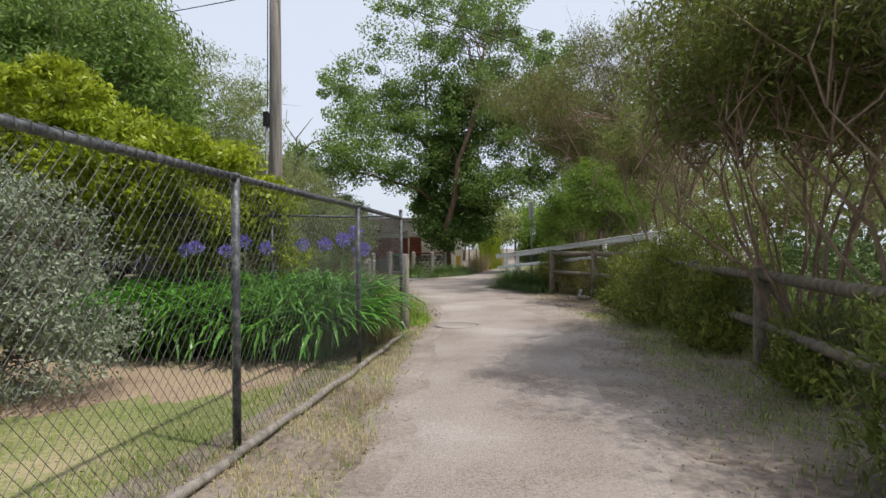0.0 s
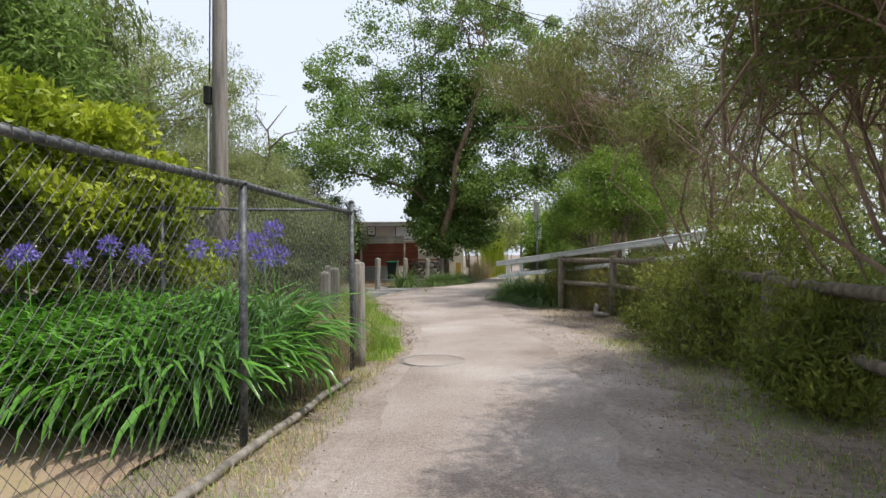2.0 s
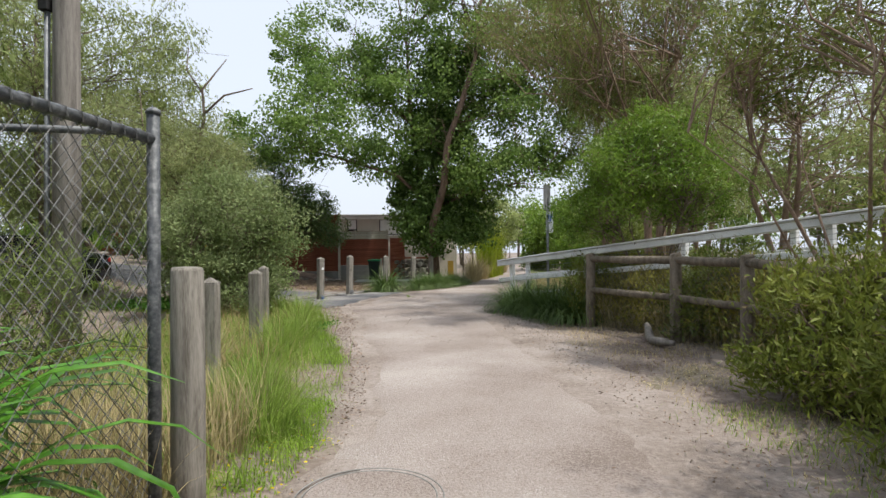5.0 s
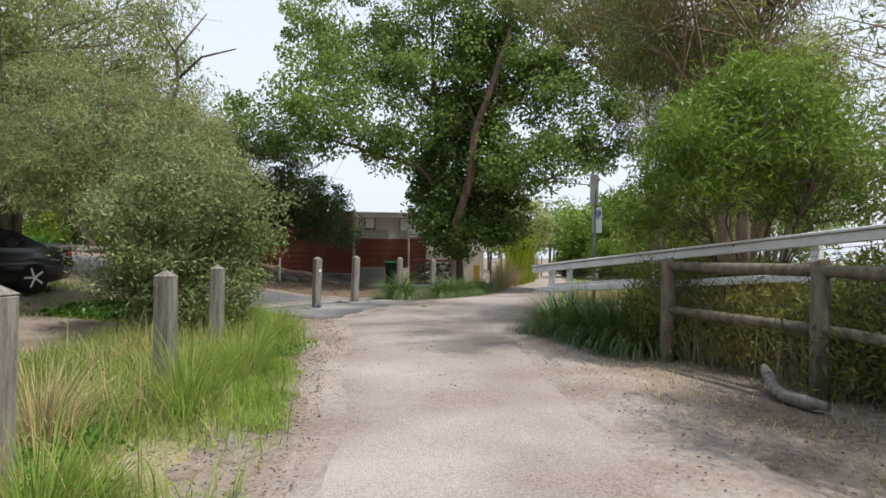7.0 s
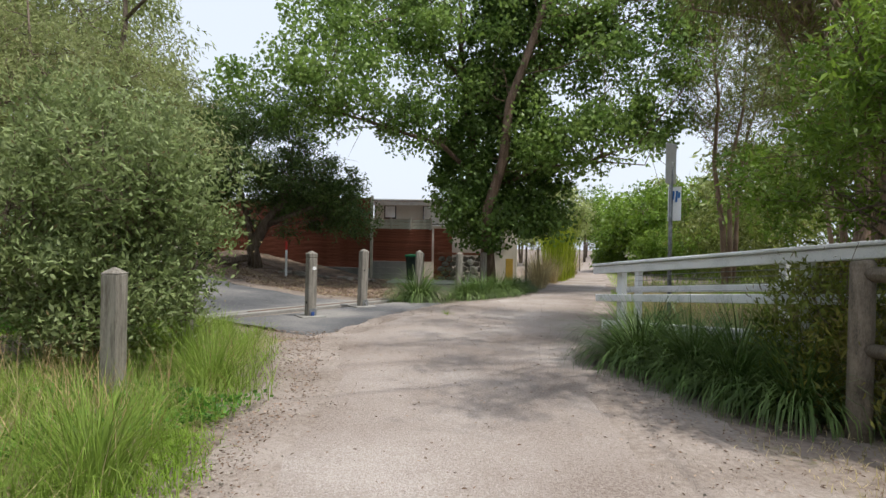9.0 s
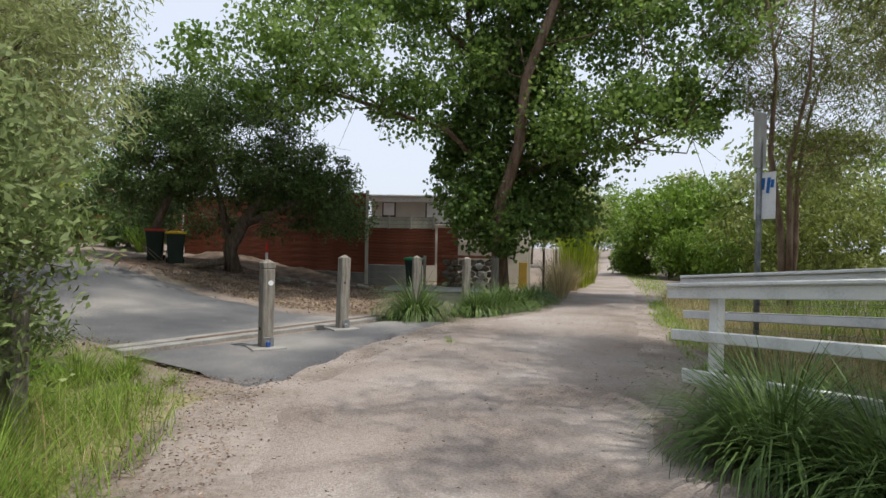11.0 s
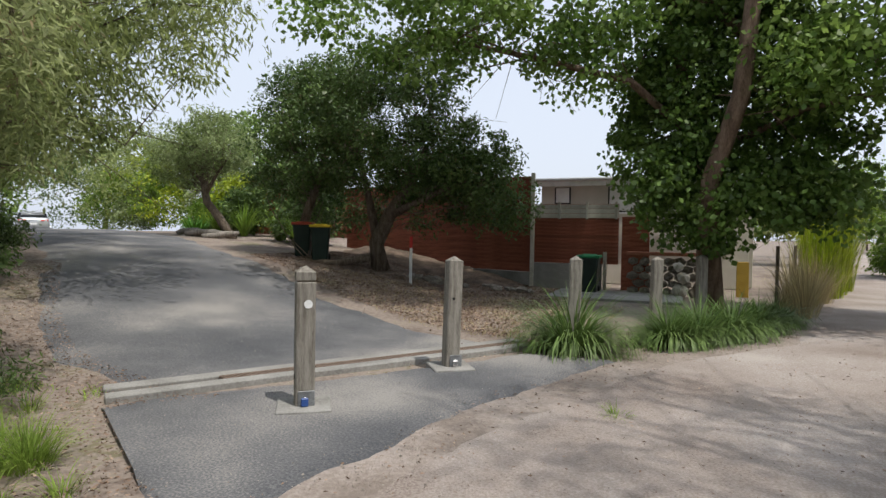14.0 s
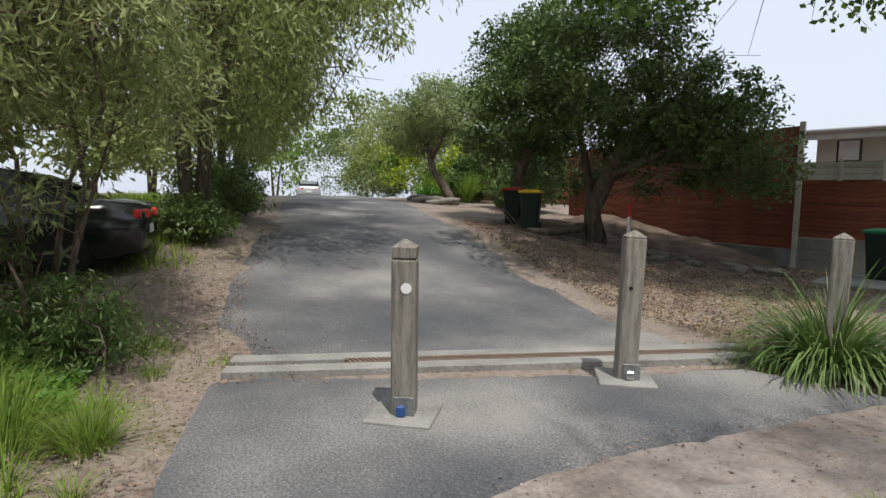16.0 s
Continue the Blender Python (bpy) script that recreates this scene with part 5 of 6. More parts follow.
for k, (x, y, s) in enumerate(((5.3, 13.4, 1.0), (5.45, 14.7, 1.0), (5.2, 15.9, 1.0), (4.95, 17.0, 0.95), (4.45, 17.9, 0.9), (3.95, 18.85, 0.75), (5.9, 17.2, 1.1), (5.3, 18.6, 1.1), (4.5, 19.8, 1.15), (3.95, 19.35, 1.1))):
    tree("undergrowth", "yellowing scrubby undergrowth behind the rail fence", "shrub", x, y, stems(5, 0.35, 1.5 * s, 0.009, R, bend=0.4), [],
         [(0, 0, 0.5 * s, 0.65 * s, 0.7 * s, 0.5 * s), (0.1, 0.1, 0.85 * s, 0.5 * s, 0.55 * s, 0.35 * s)],
         L_BRACKEN if k % 3 else L_OLIVE, clumps=90, per=120, spread=0.19, leaf=(0.085, 0.019), droop=-0.5, seed=660 + k, twigs=70, shell=0.1, extra=(L_BROWN, 0.3, (0.08, 0.01)), group="fence undergrowth")
tree("green_melaleuca", "fresh green bushy tree on thin stems by the ramp", "tree", 4.7, 18.9, stems(7, 0.7, 2.3, 0.03, R, lean=(0, -0.3)), [],
     [(0, -0.2, 2.9, 1.4, 1.3, 0.9), (-0.7, -0.5, 2.5, 0.9, 0.8, 0.6), (0.8, 0, 2.6, 1.1, 1.0, 0.8), (0.1, 0, 3.6, 0.9, 0.9, 0.5), (-0.9, 0.9, 2.1, 0.7, 0.7, 0.6)],
     L_GREEN, clumps=280, per=210, spread=0.2, leaf=(0.09, 0.02), droop=0.0, seed=14, twigs=110, shell=0.25, extra=(L_BROWN, 0.1, (0.08, 0.012)))
for k, (x, y, h) in enumerate(((7.6, 19.5, 6.2), (9.5, 14.5, 6.0), (7.0, 24.5, 6.5), (10.5, 9.0, 6.0), (9.0, 29, 7.5), (12, 22, 7), (8.2, 4.0, 6.0), (7.6, 32.6, 10.0), (10.2, 29.5, 9.0))):
    tree("sparse_tree", "sparse-leaved tree with many bare branches", "tree", x, y, stems(3, 1.0, h * 0.75, 0.1, R, bend=0.7), [],
         [(0, 0, h * 0.75, 2.2, 2.0, h * 0.25), (0.8, 0, h * 0.5, 1.6, 1.5, h * 0.2)],
         L_TEATREE if k % 2 else L_EUC, BARK_PALE, clumps=110 if k not in (2, 7, 8) else 260, per=95 if k not in (2, 7, 8) else 140, spread=0.34, leaf=(0.15, 0.024), droop=0.4, seed=70 + k, twigs=95, shell=0.3, extra=(L_BROWN, 0.5, (0.12, 0.014)), group="creekside trees")
tree("she_oak", "tall feathery grey-brown she-oak beside the ramp", "tree", 6.3, 22.8, stems(3, 0.9, 6.5, 0.12, R, bend=0.5), [],
     [(0, 0, 6.2, 2.4, 2.2, 2.0), (-1.4, -1.0, 5.2, 1.5, 1.5, 1.0), (0.4, 0, 8.6, 2.0, 2.0, 1.4), (-1.4, 1.4, 6.8, 1.8, 1.6, 1.2), (-3.0, -1.8, 6.6, 1.5, 1.6, 0.7), (-3.2, 1.2, 7.4, 1.6, 1.8, 0.7), (-2.6, -4.0, 6.2, 1.3, 1.4, 0.6)],
     L_TEATREE, BARK_PALE, clumps=280, per=170, spread=0.36, leaf=(0.17, 0.022), droop=1.0, seed=15, twigs=160, shell=0.25, extra=(L_BROWN, 0.8, (0.16, 0.018)))
for k, (x, y, s) in enumerate(((9.2, 36.5, 2.0), (9.9, 43, 1.4), (8.6, 46, 1.2), (6.9, 50.5, 0.9), (11.5, 39, 2.0), (11, 51, 1.6))):
    tree("path_bush", "dense green bush beside the far path", "shrub", x, y, [], [], [(0, 0, 1.1 * s, 1.1 * s, 1.1 * s, 0.95 * s), (0.5 * s, 0, 0.5 * s, 1.1 * s, 1.0 * s, 0.5 * s)],
         L_TEATREE if k in (0, 4) else L_GREEN, clumps=150, per=85, spread=0.34, leaf=(0.2, 0.06), droop=0.6, seed=90 + k, shell=0.3, group="path bushes")
for k, (x, y, h, w, mt) in enumerate(((8.6, 48.5, 5.5, 2.6, L_GREEN), (12, 56, 7, 3.4, L_GREEN), (4.0, 60, 7, 3, L_EUC), (1.5, 68, 8, 3.6, L_POPLAR), (16, 70, 9, 4, L_EUC), (8.5, 78, 9, 4, L_GREEN), (-1, 52, 7, 3, L_POPLAR), (14, 46, 8, 3.6, L_EUC), (24, 90, 10, 5, L_POPLAR), (17, 105, 11, 6, L_GREEN))):
    tree("path_tree", "leafy tree beside the far end of the path", "tree", x, y, stems(2, 0.6, h * 0.65, 0.12, R), [], [(0, 0, h * 0.68, w, w, h * 0.26), (0.5, 0, h * 0.45, w * 0.8, w * 0.8, h * 0.2), (-w * 0.4, 0, h * 0.35, w * 0.6, w * 0.6, h * 0.16)],
         mt, clumps=150, per=62, spread=0.47, leaf=(0.28, 0.14), seed=110 + k, twigs=70, shell=0.3, group="path trees")
for k, (x, y, s, mt) in enumerate(((-22, 41, 1.4, L_YELLOW), (-25, 42.5, 2.2, L_SAGE), (-20, 39.5, 1.0, L_BUSH), (-28, 43, 2.6, L_YELLOW), (-31, 43.5, 2.0, L_GREEN), (-23.5, 40.5, 0.9, L_GREEN), (-18.5, 40.5, 1.6, L_BUSH), (-35, 44, 3.2, L_EUC), (-14.5, 37.6, 1.3, L_BUSH), (-36, 46, 3.0, L_YELLOW), (-40, 46.5, 3.4, L_SAGE), (-38, 44.6, 1.8, L_GREEN), (-33, 43.2, 1.5, L_SAGE), (-43, 45, 3.0, L_BUSH))):
    tree("garden_shrub", "mixed green shrub in the garden above the road", "shrub", x, y, [], [], [(0, 0, 0.9 * s, 1.1 * s, 1.0 * s, 0.9 * s), (0.4 * s, 0, 1.6 * s, 0.7 * s, 0.7 * s, 0.6 * s)],
         mt, clumps=100, per=60, spread=0.26 * s ** 0.5, leaf=(0.2, 0.085), seed=140 + k, group="garden shrubs")
rb = np.random.default_rng(77)
for k, (x, y, h, w) in enumerate(((-40, 30, 9, 4), (-50, 52, 12, 5), (-54, 44, 11, 5), (-34, 26, 8, 4), (-27, 19, 9, 4.5), (-22, 11, 9, 4.5), (-18, 4, 9, 4.5), (-15, -3, 8, 4), (-30, 50, 9, 5), (18, 26, 9, 4.5), (20, 38, 9, 4.5), (6, -6, 6, 3.5), (-8, -8, 7, 4), (0, -14, 8, 5), (24, 58, 10, 5), (13, 114, 10, 5), (20, 134, 12, 6), (29, 126, 11, 5), (-20, 20.5, 9, 4))):
    tree("distant_tree", "broad green tree in the distance", "tree", x, y, stems(2, 0.7, h * 0.6, 0.16, R), [], [(0, 0, h * 0.62, w, w, h * 0.32), (w * 0.5, 0, h * 0.35, w * 0.7, w * 0.7, h * 0.24)],
         (L_EUC, L_WEEP, L_POPLAR)[k % 3], clumps=120, per=52, spread=0.62, leaf=(0.4, 0.19), seed=200 + k, twigs=30, shell=0.3, group="distant trees")


for k, (x, y, s) in enumerate(((7.4, 6.0, 1.1), (8.6, 9.6, 1.2), (7.8, 12.8, 1.1), (9.6, 3.2, 1.2), (10.2, 16.2, 1.3), (11.5, 7.0, 1.4), (6.6, 2.6, 0.9))):
    tree("creek_scrub", "low green scrub beyond the rail fence", "shrub", x, y, [], [], [(0, 0, 0.6 * s, 1.6 * s, 1.6 * s, 0.7 * s), (0.5, 0.5, 0.9 * s, 1.0 * s, 1.0 * s, 0.5 * s)],
         L_BUSH, clumps=90, per=90, spread=0.27, leaf=(0.13, 0.035), droop=-0.3, seed=600 + k, group="creek scrub")


# ---- strap-leaved plants, tussocks and grass ----
def tussock(name, label, category, x, y, n, radius, length, width, mat, lean=0.9, droop=1.0, seed=0, group="", segs=4):
    rng = np.random.default_rng(seed)
    root = thing(name, label, category, x, y, group=group)
    a, r = rng.uniform(0, 2 * math.pi, n), radius * rng.uniform(0, 1, n) ** 0.6
    roots = np.column_stack([r * np.cos(a), r * np.sin(a), np.full(n, -0.02)])
    out = np.column_stack([np.cos(a), np.sin(a)]) * (lean * (0.25 + 0.9 * r / radius) * rng.uniform(0.6, 1.3, n))[:, None] + rng.normal(size=(n, 2)) * 0.15
    part("foliage", blade_mesh("foliage", roots, out, length, width, mat, rng, segs, droop), root)
    return root


ra = random.Random(3)
agap = [(-1.1 - 0.44 * i + ra.uniform(-0.08, 0.08), 8.15 + 0.42 * j + 0.1 * i * 0.3 + ra.uniform(-0.1, 0.1)) for j in range(5) for i in range(8 if j else 6)]
strap_rng = np.random.default_rng(9)
straps = []
for k in range(14):
    L, w, over = strap_rng.uniform(0.95, 1.42), strap_rng.uniform(0.042, 0.058), strap_rng.uniform(0.65, 1.1)
    up0, sway = strap_rng.uniform(1.2, 1.5), strap_rng.uniform(-0.1, 0.1)
    vs, fs, px, pz, ang = [], [], 0.0, -0.02, up0
    for i in range(8):
        f = i / 7
        ww = w / 2 * (0.75 + 0.5 * f) * (1 - f ** 5 * 0.9)
        vs += [(px, sway * f * f - ww, pz + ww * 0.35), (px, sway * f * f, pz), (px, sway * f * f + ww, pz + ww * 0.35)]
        ang -= over * (0.08 + 0.52 * f)
        px, pz = px + L / 7 * math.cos(ang), pz + L / 7 * math.sin(ang)
        if i:
            q = 3 * (i - 1)
            fs += [(q, q + 1, q + 4, q + 3), (q + 1, q + 2, q + 5, q + 4)]
    straps.append(from_lists("leaf", vs, fs, STRAP_LEAF, True))
for k, (x, y) in enumerate(agap):
    clump = thing("agapanthus", "clump of glossy green agapanthus strap leaves", "agapanthus", x, y, 0.0, group="agapanthus bed")
    for i in range(125 if y < 8.9 else 70):
        a, r = 360 * (i * 0.618 + 0.13 * k), 0.2 * math.sqrt(ra.random())
        part("leaf", straps[(i * 5 + k) % 14], clump, "", Matrix.Scale(0.94 + 0.2 * smooth(8.3, 9.6, y), 4) @ pose(0, 0, 0, 0, 0, a) @ pose(r, 0, ra.uniform(-0.02, 0.05), ra.uniform(-12, 12), ra.uniform(-18, 12), ra.uniform(-25, 25)))


def bloom(x, y, z, seed, lean=(0.0, 0.0)):
    rng = np.random.default_rng(seed)
    root = thing("agapanthus_flower", "violet agapanthus flower head on a tall stem", "flower", x, y, 0.0, group="agapanthus flowers")
    top = np.array([lean[0], lean[1], z])
    part("stem", tube("stem", [(0, 0, 0.1), (lean[0] * 0.4, lean[1] * 0.4, z * 0.55), tuple(top)], [0.008, 0.007, 0.006], L_STRAP, 5), root, "green stem")
    d = unit(rng.normal(size=(150, 3)) + np.array([0, 0, 0.25]))
    part("petals", leaf_mesh("petals", top + d * rng.uniform(0.05, 0.11, 150)[:, None], d, 0.05, 0.018, L_FLOWER, rng), root, "violet petals")


for k, (x, y, z) in enumerate(((-0.86, 9.4, 1.63), (-0.99, 8.9, 1.52), (-1.12, 9.55, 1.52), (-0.7, 9.05, 1.38), (-1.25, 9.3, 1.45), (-2.99, 8.96, 1.42), (-2.7, 9.2, 1.36), (-2.2, 9.3, 1.4), (-3.3, 9.1, 1.38), (-1.7, 9.5, 1.45), (-2.5, 9.4, 1.5), (-0.62, 8.6, 1.35))):
    bloom(x, y, z, 400 + k, (0.05 * math.sin(k), -0.04))

for k, (x, y, s) in enumerate(((2.45, 20.75, 1.0), (2.85, 20.15, 0.95), (3.05, 19.5, 0.9), (3.4, 19.0, 0.85), (2.75, 21.3, 0.85), (3.3, 20.1, 1.0), (3.6, 19.5, 0.9))):
    tussock("lomandra", "dark green lomandra tussock at the path edge", "tussock", x, y, 880, 0.32 * s, 0.98 * s, 0.017, L_LOMANDRA, 1.3, 1.45, 420 + k, "lomandra tussocks")
for k, (x, y, s) in enumerate(((-1.42, 27.75, 1.0), (-0.3, 28.9, 0.72), (0.05, 29.5, 0.78), (0.5, 30.1, 0.75), (0.85, 30.9, 0.66), (1.2, 31.8, 0.6))):
    tussock("lomandra", "dark green lomandra tussock round the bollard feet", "tussock", x, y, 900, 0.34 * s, 1.08 * s, 0.018, L_LOMANDRA, 1.4, 1.5, 440 + k, "lomandra tussocks")
for k in range(26):
    f = k / 26
    tussock("dry_reeds", "tuft of straw-coloured dry grass beside the path", "grass tuft", 1.75 + 2.6 * f + ra.uniform(-0.5, 0.15), 33.4 + 14 * f + ra.uniform(-0.3, 0.3), 130, 0.2, 1.0 + (0.5 if k % 4 == 0 else 0), 0.012, L_REED, 0.6, 0.9, 470 + k, "dry grass tufts", 3)
for k, (x, y) in enumerate(((2.6, 38.2), (2.9, 39.5), (3.2, 40.8))):
    tussock("bamboo_clump", "tall yellow-green reed clump by the path", "reeds", x, y, 260, 0.5, 2.6, 0.03, L_YELLOW, 0.25, 0.5, 500 + k, "reed clumps", 3)
for k, (x, y, s) in enumerate(((-18.6, 38.3, 1.3), (-15.9, 37.6, 1.1), (-20.5, 38.6, 1.2), (-13.9, 36.6, 1.0), (-22.5, 39.6, 1.1))):
    tussock("yucca", "spiky strap-leaved garden plant above the road", "yucca", x, y, 130, 0.12, 1.2 * s, 0.05, L_GREEN, 0.9, 0.7, 510 + k, "spiky plants", 3)
tussock("agapanthus_far", "green strap-leaved clump at the roadside garden", "agapanthus", -21.5, 38.2, 160, 0.5, 0.9, 0.05, L_STRAP, 0.8, 1.0, 520)


def grass_patch(name, label, mat, n, area, length, width, seed, lean=0.6, keep=None, segs=2):
    """Many blades over an area (x0, y0, x1, y1); keep(x, y) says how likely a blade stands there."""
    rng = np.random.default_rng(seed)
    x, y = rng.uniform(area[0], area[2], n), rng.uniform(area[1], area[3], n)
    tuft = np.array([noise.noise((a * 1.7, b * 1.7, seed)) for a, b in zip(x, y)])
    ok = tuft > rng.uniform(-0.6, 0.35, n)
    if keep:
        ok &= np.array([keep(a, b) for a, b in zip(x, y)]) > rng.uniform(0, 1, n)
    x, y, tuft = x[ok], y[ok], tuft[ok]
    z = np.array([height(a, b) for a, b in zip(x, y)]) - 0.01
    me = blade_mesh(name, np.column_stack([x, y, z]), rng.normal(size=(len(x), 2)) * lean, length * 1.0, width, mat, rng, segs, 0.9)
    return tagged(new(name, me), label, "grass", kind="stuff")


def edge_x(line, y):
    return float(np.interp(y, [p[1] for p in line], [p[0] for p in line]))


def fence_x(y):
    return float(np.interp(y, [p[1] for p in FENCE], [p[0] for p in FENCE]))


def verge(x, y):
    return 1.0 if fence_x(y) - 0.1 < x < edge_x(PATH_L, y) - 0.08 - 0.15 * noise.noise((0, y * 2, 5)) else 0.0


def lawn(x, y):
    return 1.0 if x < fence_x(y) - 0.02 and not (x < -1.9 and 5.9 < y < 8.0) else 0.0


def left_bank(x, y):
    return 1.0 if x < edge_x(PATH_L, y) - 0.1 - 0.35 * smooth(17.5, 20, y) and x > -4.2 and y < 21.6 else 0.0


def right_bank(x, y):
    d = x - edge_x(PATH_R, y)
    return 0.06 + 0.94 * smooth(0.3, 1.3, d) if d > 0.15 else 0.0


grass_patch("verge_grass", "short straw-coloured grass along the fence foot", STRAW, 30000, (-1.3, 0, 0.3, 11.0), 0.075, 0.005, 1, 0.8, verge)
grass_patch("verge_green_grass", "sparse green grass along the fence foot", GRASS, 7000, (-1.3, 0, 0.3, 11.0), 0.08, 0.006, 2, 0.7, verge)
grass_patch("lawn_grass", "short garden lawn grass behind the wire fence", GRASS, 42000, (-5, 1.5, -0.4, 9.0), 0.06, 0.006, 3, 0.7, lawn)
grass_patch("lawn_straw", "dry straw-coloured grass in the lawn", STRAW, 20000, (-5, 1.5, -0.4, 10.5), 0.07, 0.005, 4, 0.8, lawn)
grass_patch("fence_weeds", "tall pale weeds at the fence corner", STRAW, 7000, (-2.2, 9.2, -0.35, 12.2), 0.6, 0.007, 5, 0.35, None, 3)


def chips_at(x, y):
    """How bare the bank is: patches of pale bark chips in the turf and along its edge."""
    d = edge_x(PATH_L, y) - x
    edge = smooth(0.55, 0.15, d + 0.35 * noise.noise((x * 1.5, y * 1.5, 8))) if y > 16.6 else smooth(0.3, 0.1, d)
    spot = smooth(0.75, 0.35, math.hypot((x + 0.75) / 1.1, (y - 14.1) / 0.6) + 0.3 * noise.noise((x * 2, y * 2, 4)))
    return max(edge, spot)


def bank(x, y):
    return left_bank(x, y) * (1 - chips_at(x, y))


def bright_patch(x, y):
    d = edge_x(PATH_L, y) - x
    return bank(x, y) * max(smooth(0.95, 0.6, d) if 14.9 < y < 17.6 else 0.0, smooth(0.8, 0.4, d) if y < 13.2 else 0.0, 0.1)


grass_patch("bank_grass", "long green grass round the bollards", GRASS, 42000, (-4.2, 11.2, 0.3, 21.6), 0.36, 0.008, 6, 0.75, lambda x, y: bank(x, y) * (0.3 + 0.7 * smooth(0.3, 1.2, edge_x(PATH_L, y) - x)), 3)
grass_patch("bank_bright_grass", "bright green low grass beside the path", GRASS_BRIGHT, 90000, (-2.6, 11.0, 0.35, 18.4), 0.09, 0.007, 7, 0.8, bright_patch)
grass_patch("bank_straw", "tall dry seeding grass round the bollards", STRAW, 6500, (-4.2, 11.2, 0.2, 20.5), 0.44, 0.005, 8, 0.6, lambda x, y: bank(x, y) * smooth(0.35, 1.1, edge_x(PATH_L, y) - x), 3)
grass_patch("bank_seed_heads", "reddish seed heads standing over the long grass", L_SEED, 3800, (-3.6, 13.0, -0.6, 20.0), 0.56, 0.006, 19, 0.45, lambda x, y: bank(x, y) * smooth(0.5, 1.0, edge_x(PATH_L, y) - x) * (1.0 if noise.noise((x * 1.1, y * 1.1, 31)) > 0.02 else 0.05), 3)


def broadleaf_patch(name, label, n, area, seed, keep, size=0.045, tall=0.13):
    """Low round-leaved weeds, held level at uneven heights."""
    rng = np.random.default_rng(seed)
    x, y = rng.uniform(area[0], area[2], n), rng.uniform(area[1], area[3], n)
    ok = np.array([keep(a, b) for a, b in zip(x, y)]) > rng.uniform(0, 1, n)
    x, y = x[ok], y[ok]
    z = np.array([height(a, b) + tall * (0.55 + 0.6 * noise.noise((a * 3, b * 3, seed))) for a, b in zip(x, y)]) * 1.0 + rng.uniform(-0.04, 0.03, len(x))
    d = rng.normal(size=(len(x), 3)) * np.array([1, 1, 0.35])
    return tagged(new(name, leaf_mesh(name, np.column_stack([x, y, z]), d, size, size * 0.85, L_CLOVER, rng)), label, "weeds", kind="stuff")


broadleaf_patch("bank_clover", "low round-leaved green weeds between the grasses", 26000, (-3.2, 12.4, -0.3, 19.5), 35, lambda x, y: bank(x, y) * (1.0 if noise.noise((x * 0.9, y * 0.9, 12)) > 0.05 else 0.0))
grass_patch("right_straw", "dry grass on the bare ground under the fence", STRAW, 38000, (1.9, 1.0, 5.5, 20), 0.075, 0.006, 9, 0.9, right_bank)
grass_patch("right_green", "thin green grass under the tea-trees", GRASS, 36000, (2.0, 1.0, 5.5, 13), 0.085, 0.007, 10, 0.7, right_bank)
grass_patch("rail_weeds", "tall yellowish weeds behind the rail fence", STRAW, 9000, (3.7, 15.4, 6.6, 20.5), 0.75, 0.008, 11, 0.35, lambda x, y: 1.0 if x > edge_x(RF[::-1][:3][::-1], y) + 0.15 else 0.0, 3)
grass_patch("creek_grass", "rough green growth beyond the rail fence", GRASS, 14000, (5.0, -2, 13, 34), 0.7, 0.024, 12, 0.45, None, 3)
grass_patch("ramp_grass", "dry grass beside the ramp", STRAW, 12000, (3.4, 22.6, 7.0, 34), 0.45, 0.009, 13, 0.4, lambda x, y: 1.0 if x > edge_x(PATH_R, y) + 0.5 else 0.0, 3)
grass_patch("path_verge_grass", "short green and straw grass beside the path beyond the ramp", GRASS, 30000, (1.9, 23.0, 6.0, 33), 0.14, 0.009, 20, 0.7, lambda x, y: 1.0 if edge_x(PATH_R, y) + 0.12 + 0.25 * noise.noise((x, y, 3)) < x < edge_x(PATH_R, y) + 1.9 else 0.0)
grass_patch("path_edge_grass", "green grass strip beside the far path", GRASS_BRIGHT, 26000, (2.9, 26, 9.5, 60), 0.12, 0.014, 14, 0.6, lambda x, y: 1.0 if edge_x(PATH_R, y) + 0.02 < x < edge_x(PATH_R, y) + 1.5 else 0.0)
grass_patch("road_verge_grass", "patchy grass on the road verge", GRASS, 26000, (-13, 20.5, -3.5, 27), 0.1, 0.009, 15, 0.7, lambda x, y: 1.0 if y < edge_x([(q[1], q[0]) for q in ROAD_L[::-1]], x) - 1.2 - 0.8 * noise.noise((x * 0.7, y * 0.7, 2)) else 0.0)
grass_patch("roadside_strip", "green strip under the roadside trees", GRASS_BRIGHT, 14000, (-22, 23.5, -8.5, 31), 0.22, 0.02, 16, 0.6, lambda x, y: 1.0 if y < edge_x([(q[1], q[0]) for q in ROAD_L[::-1]], x) - 0.8 else 0.0)
grass_patch("bank_right_grass", "sparse grass on the bare bank below the red fence", STRAW, 12000, (-9, 27.6, -1.5, 33), 0.08, 0.008, 17, 0.8, lambda x, y: 1.0 if y > edge_x([(q[1], q[0]) for q in ROAD_R[::-1]], x) + 0.4 else 0.0)


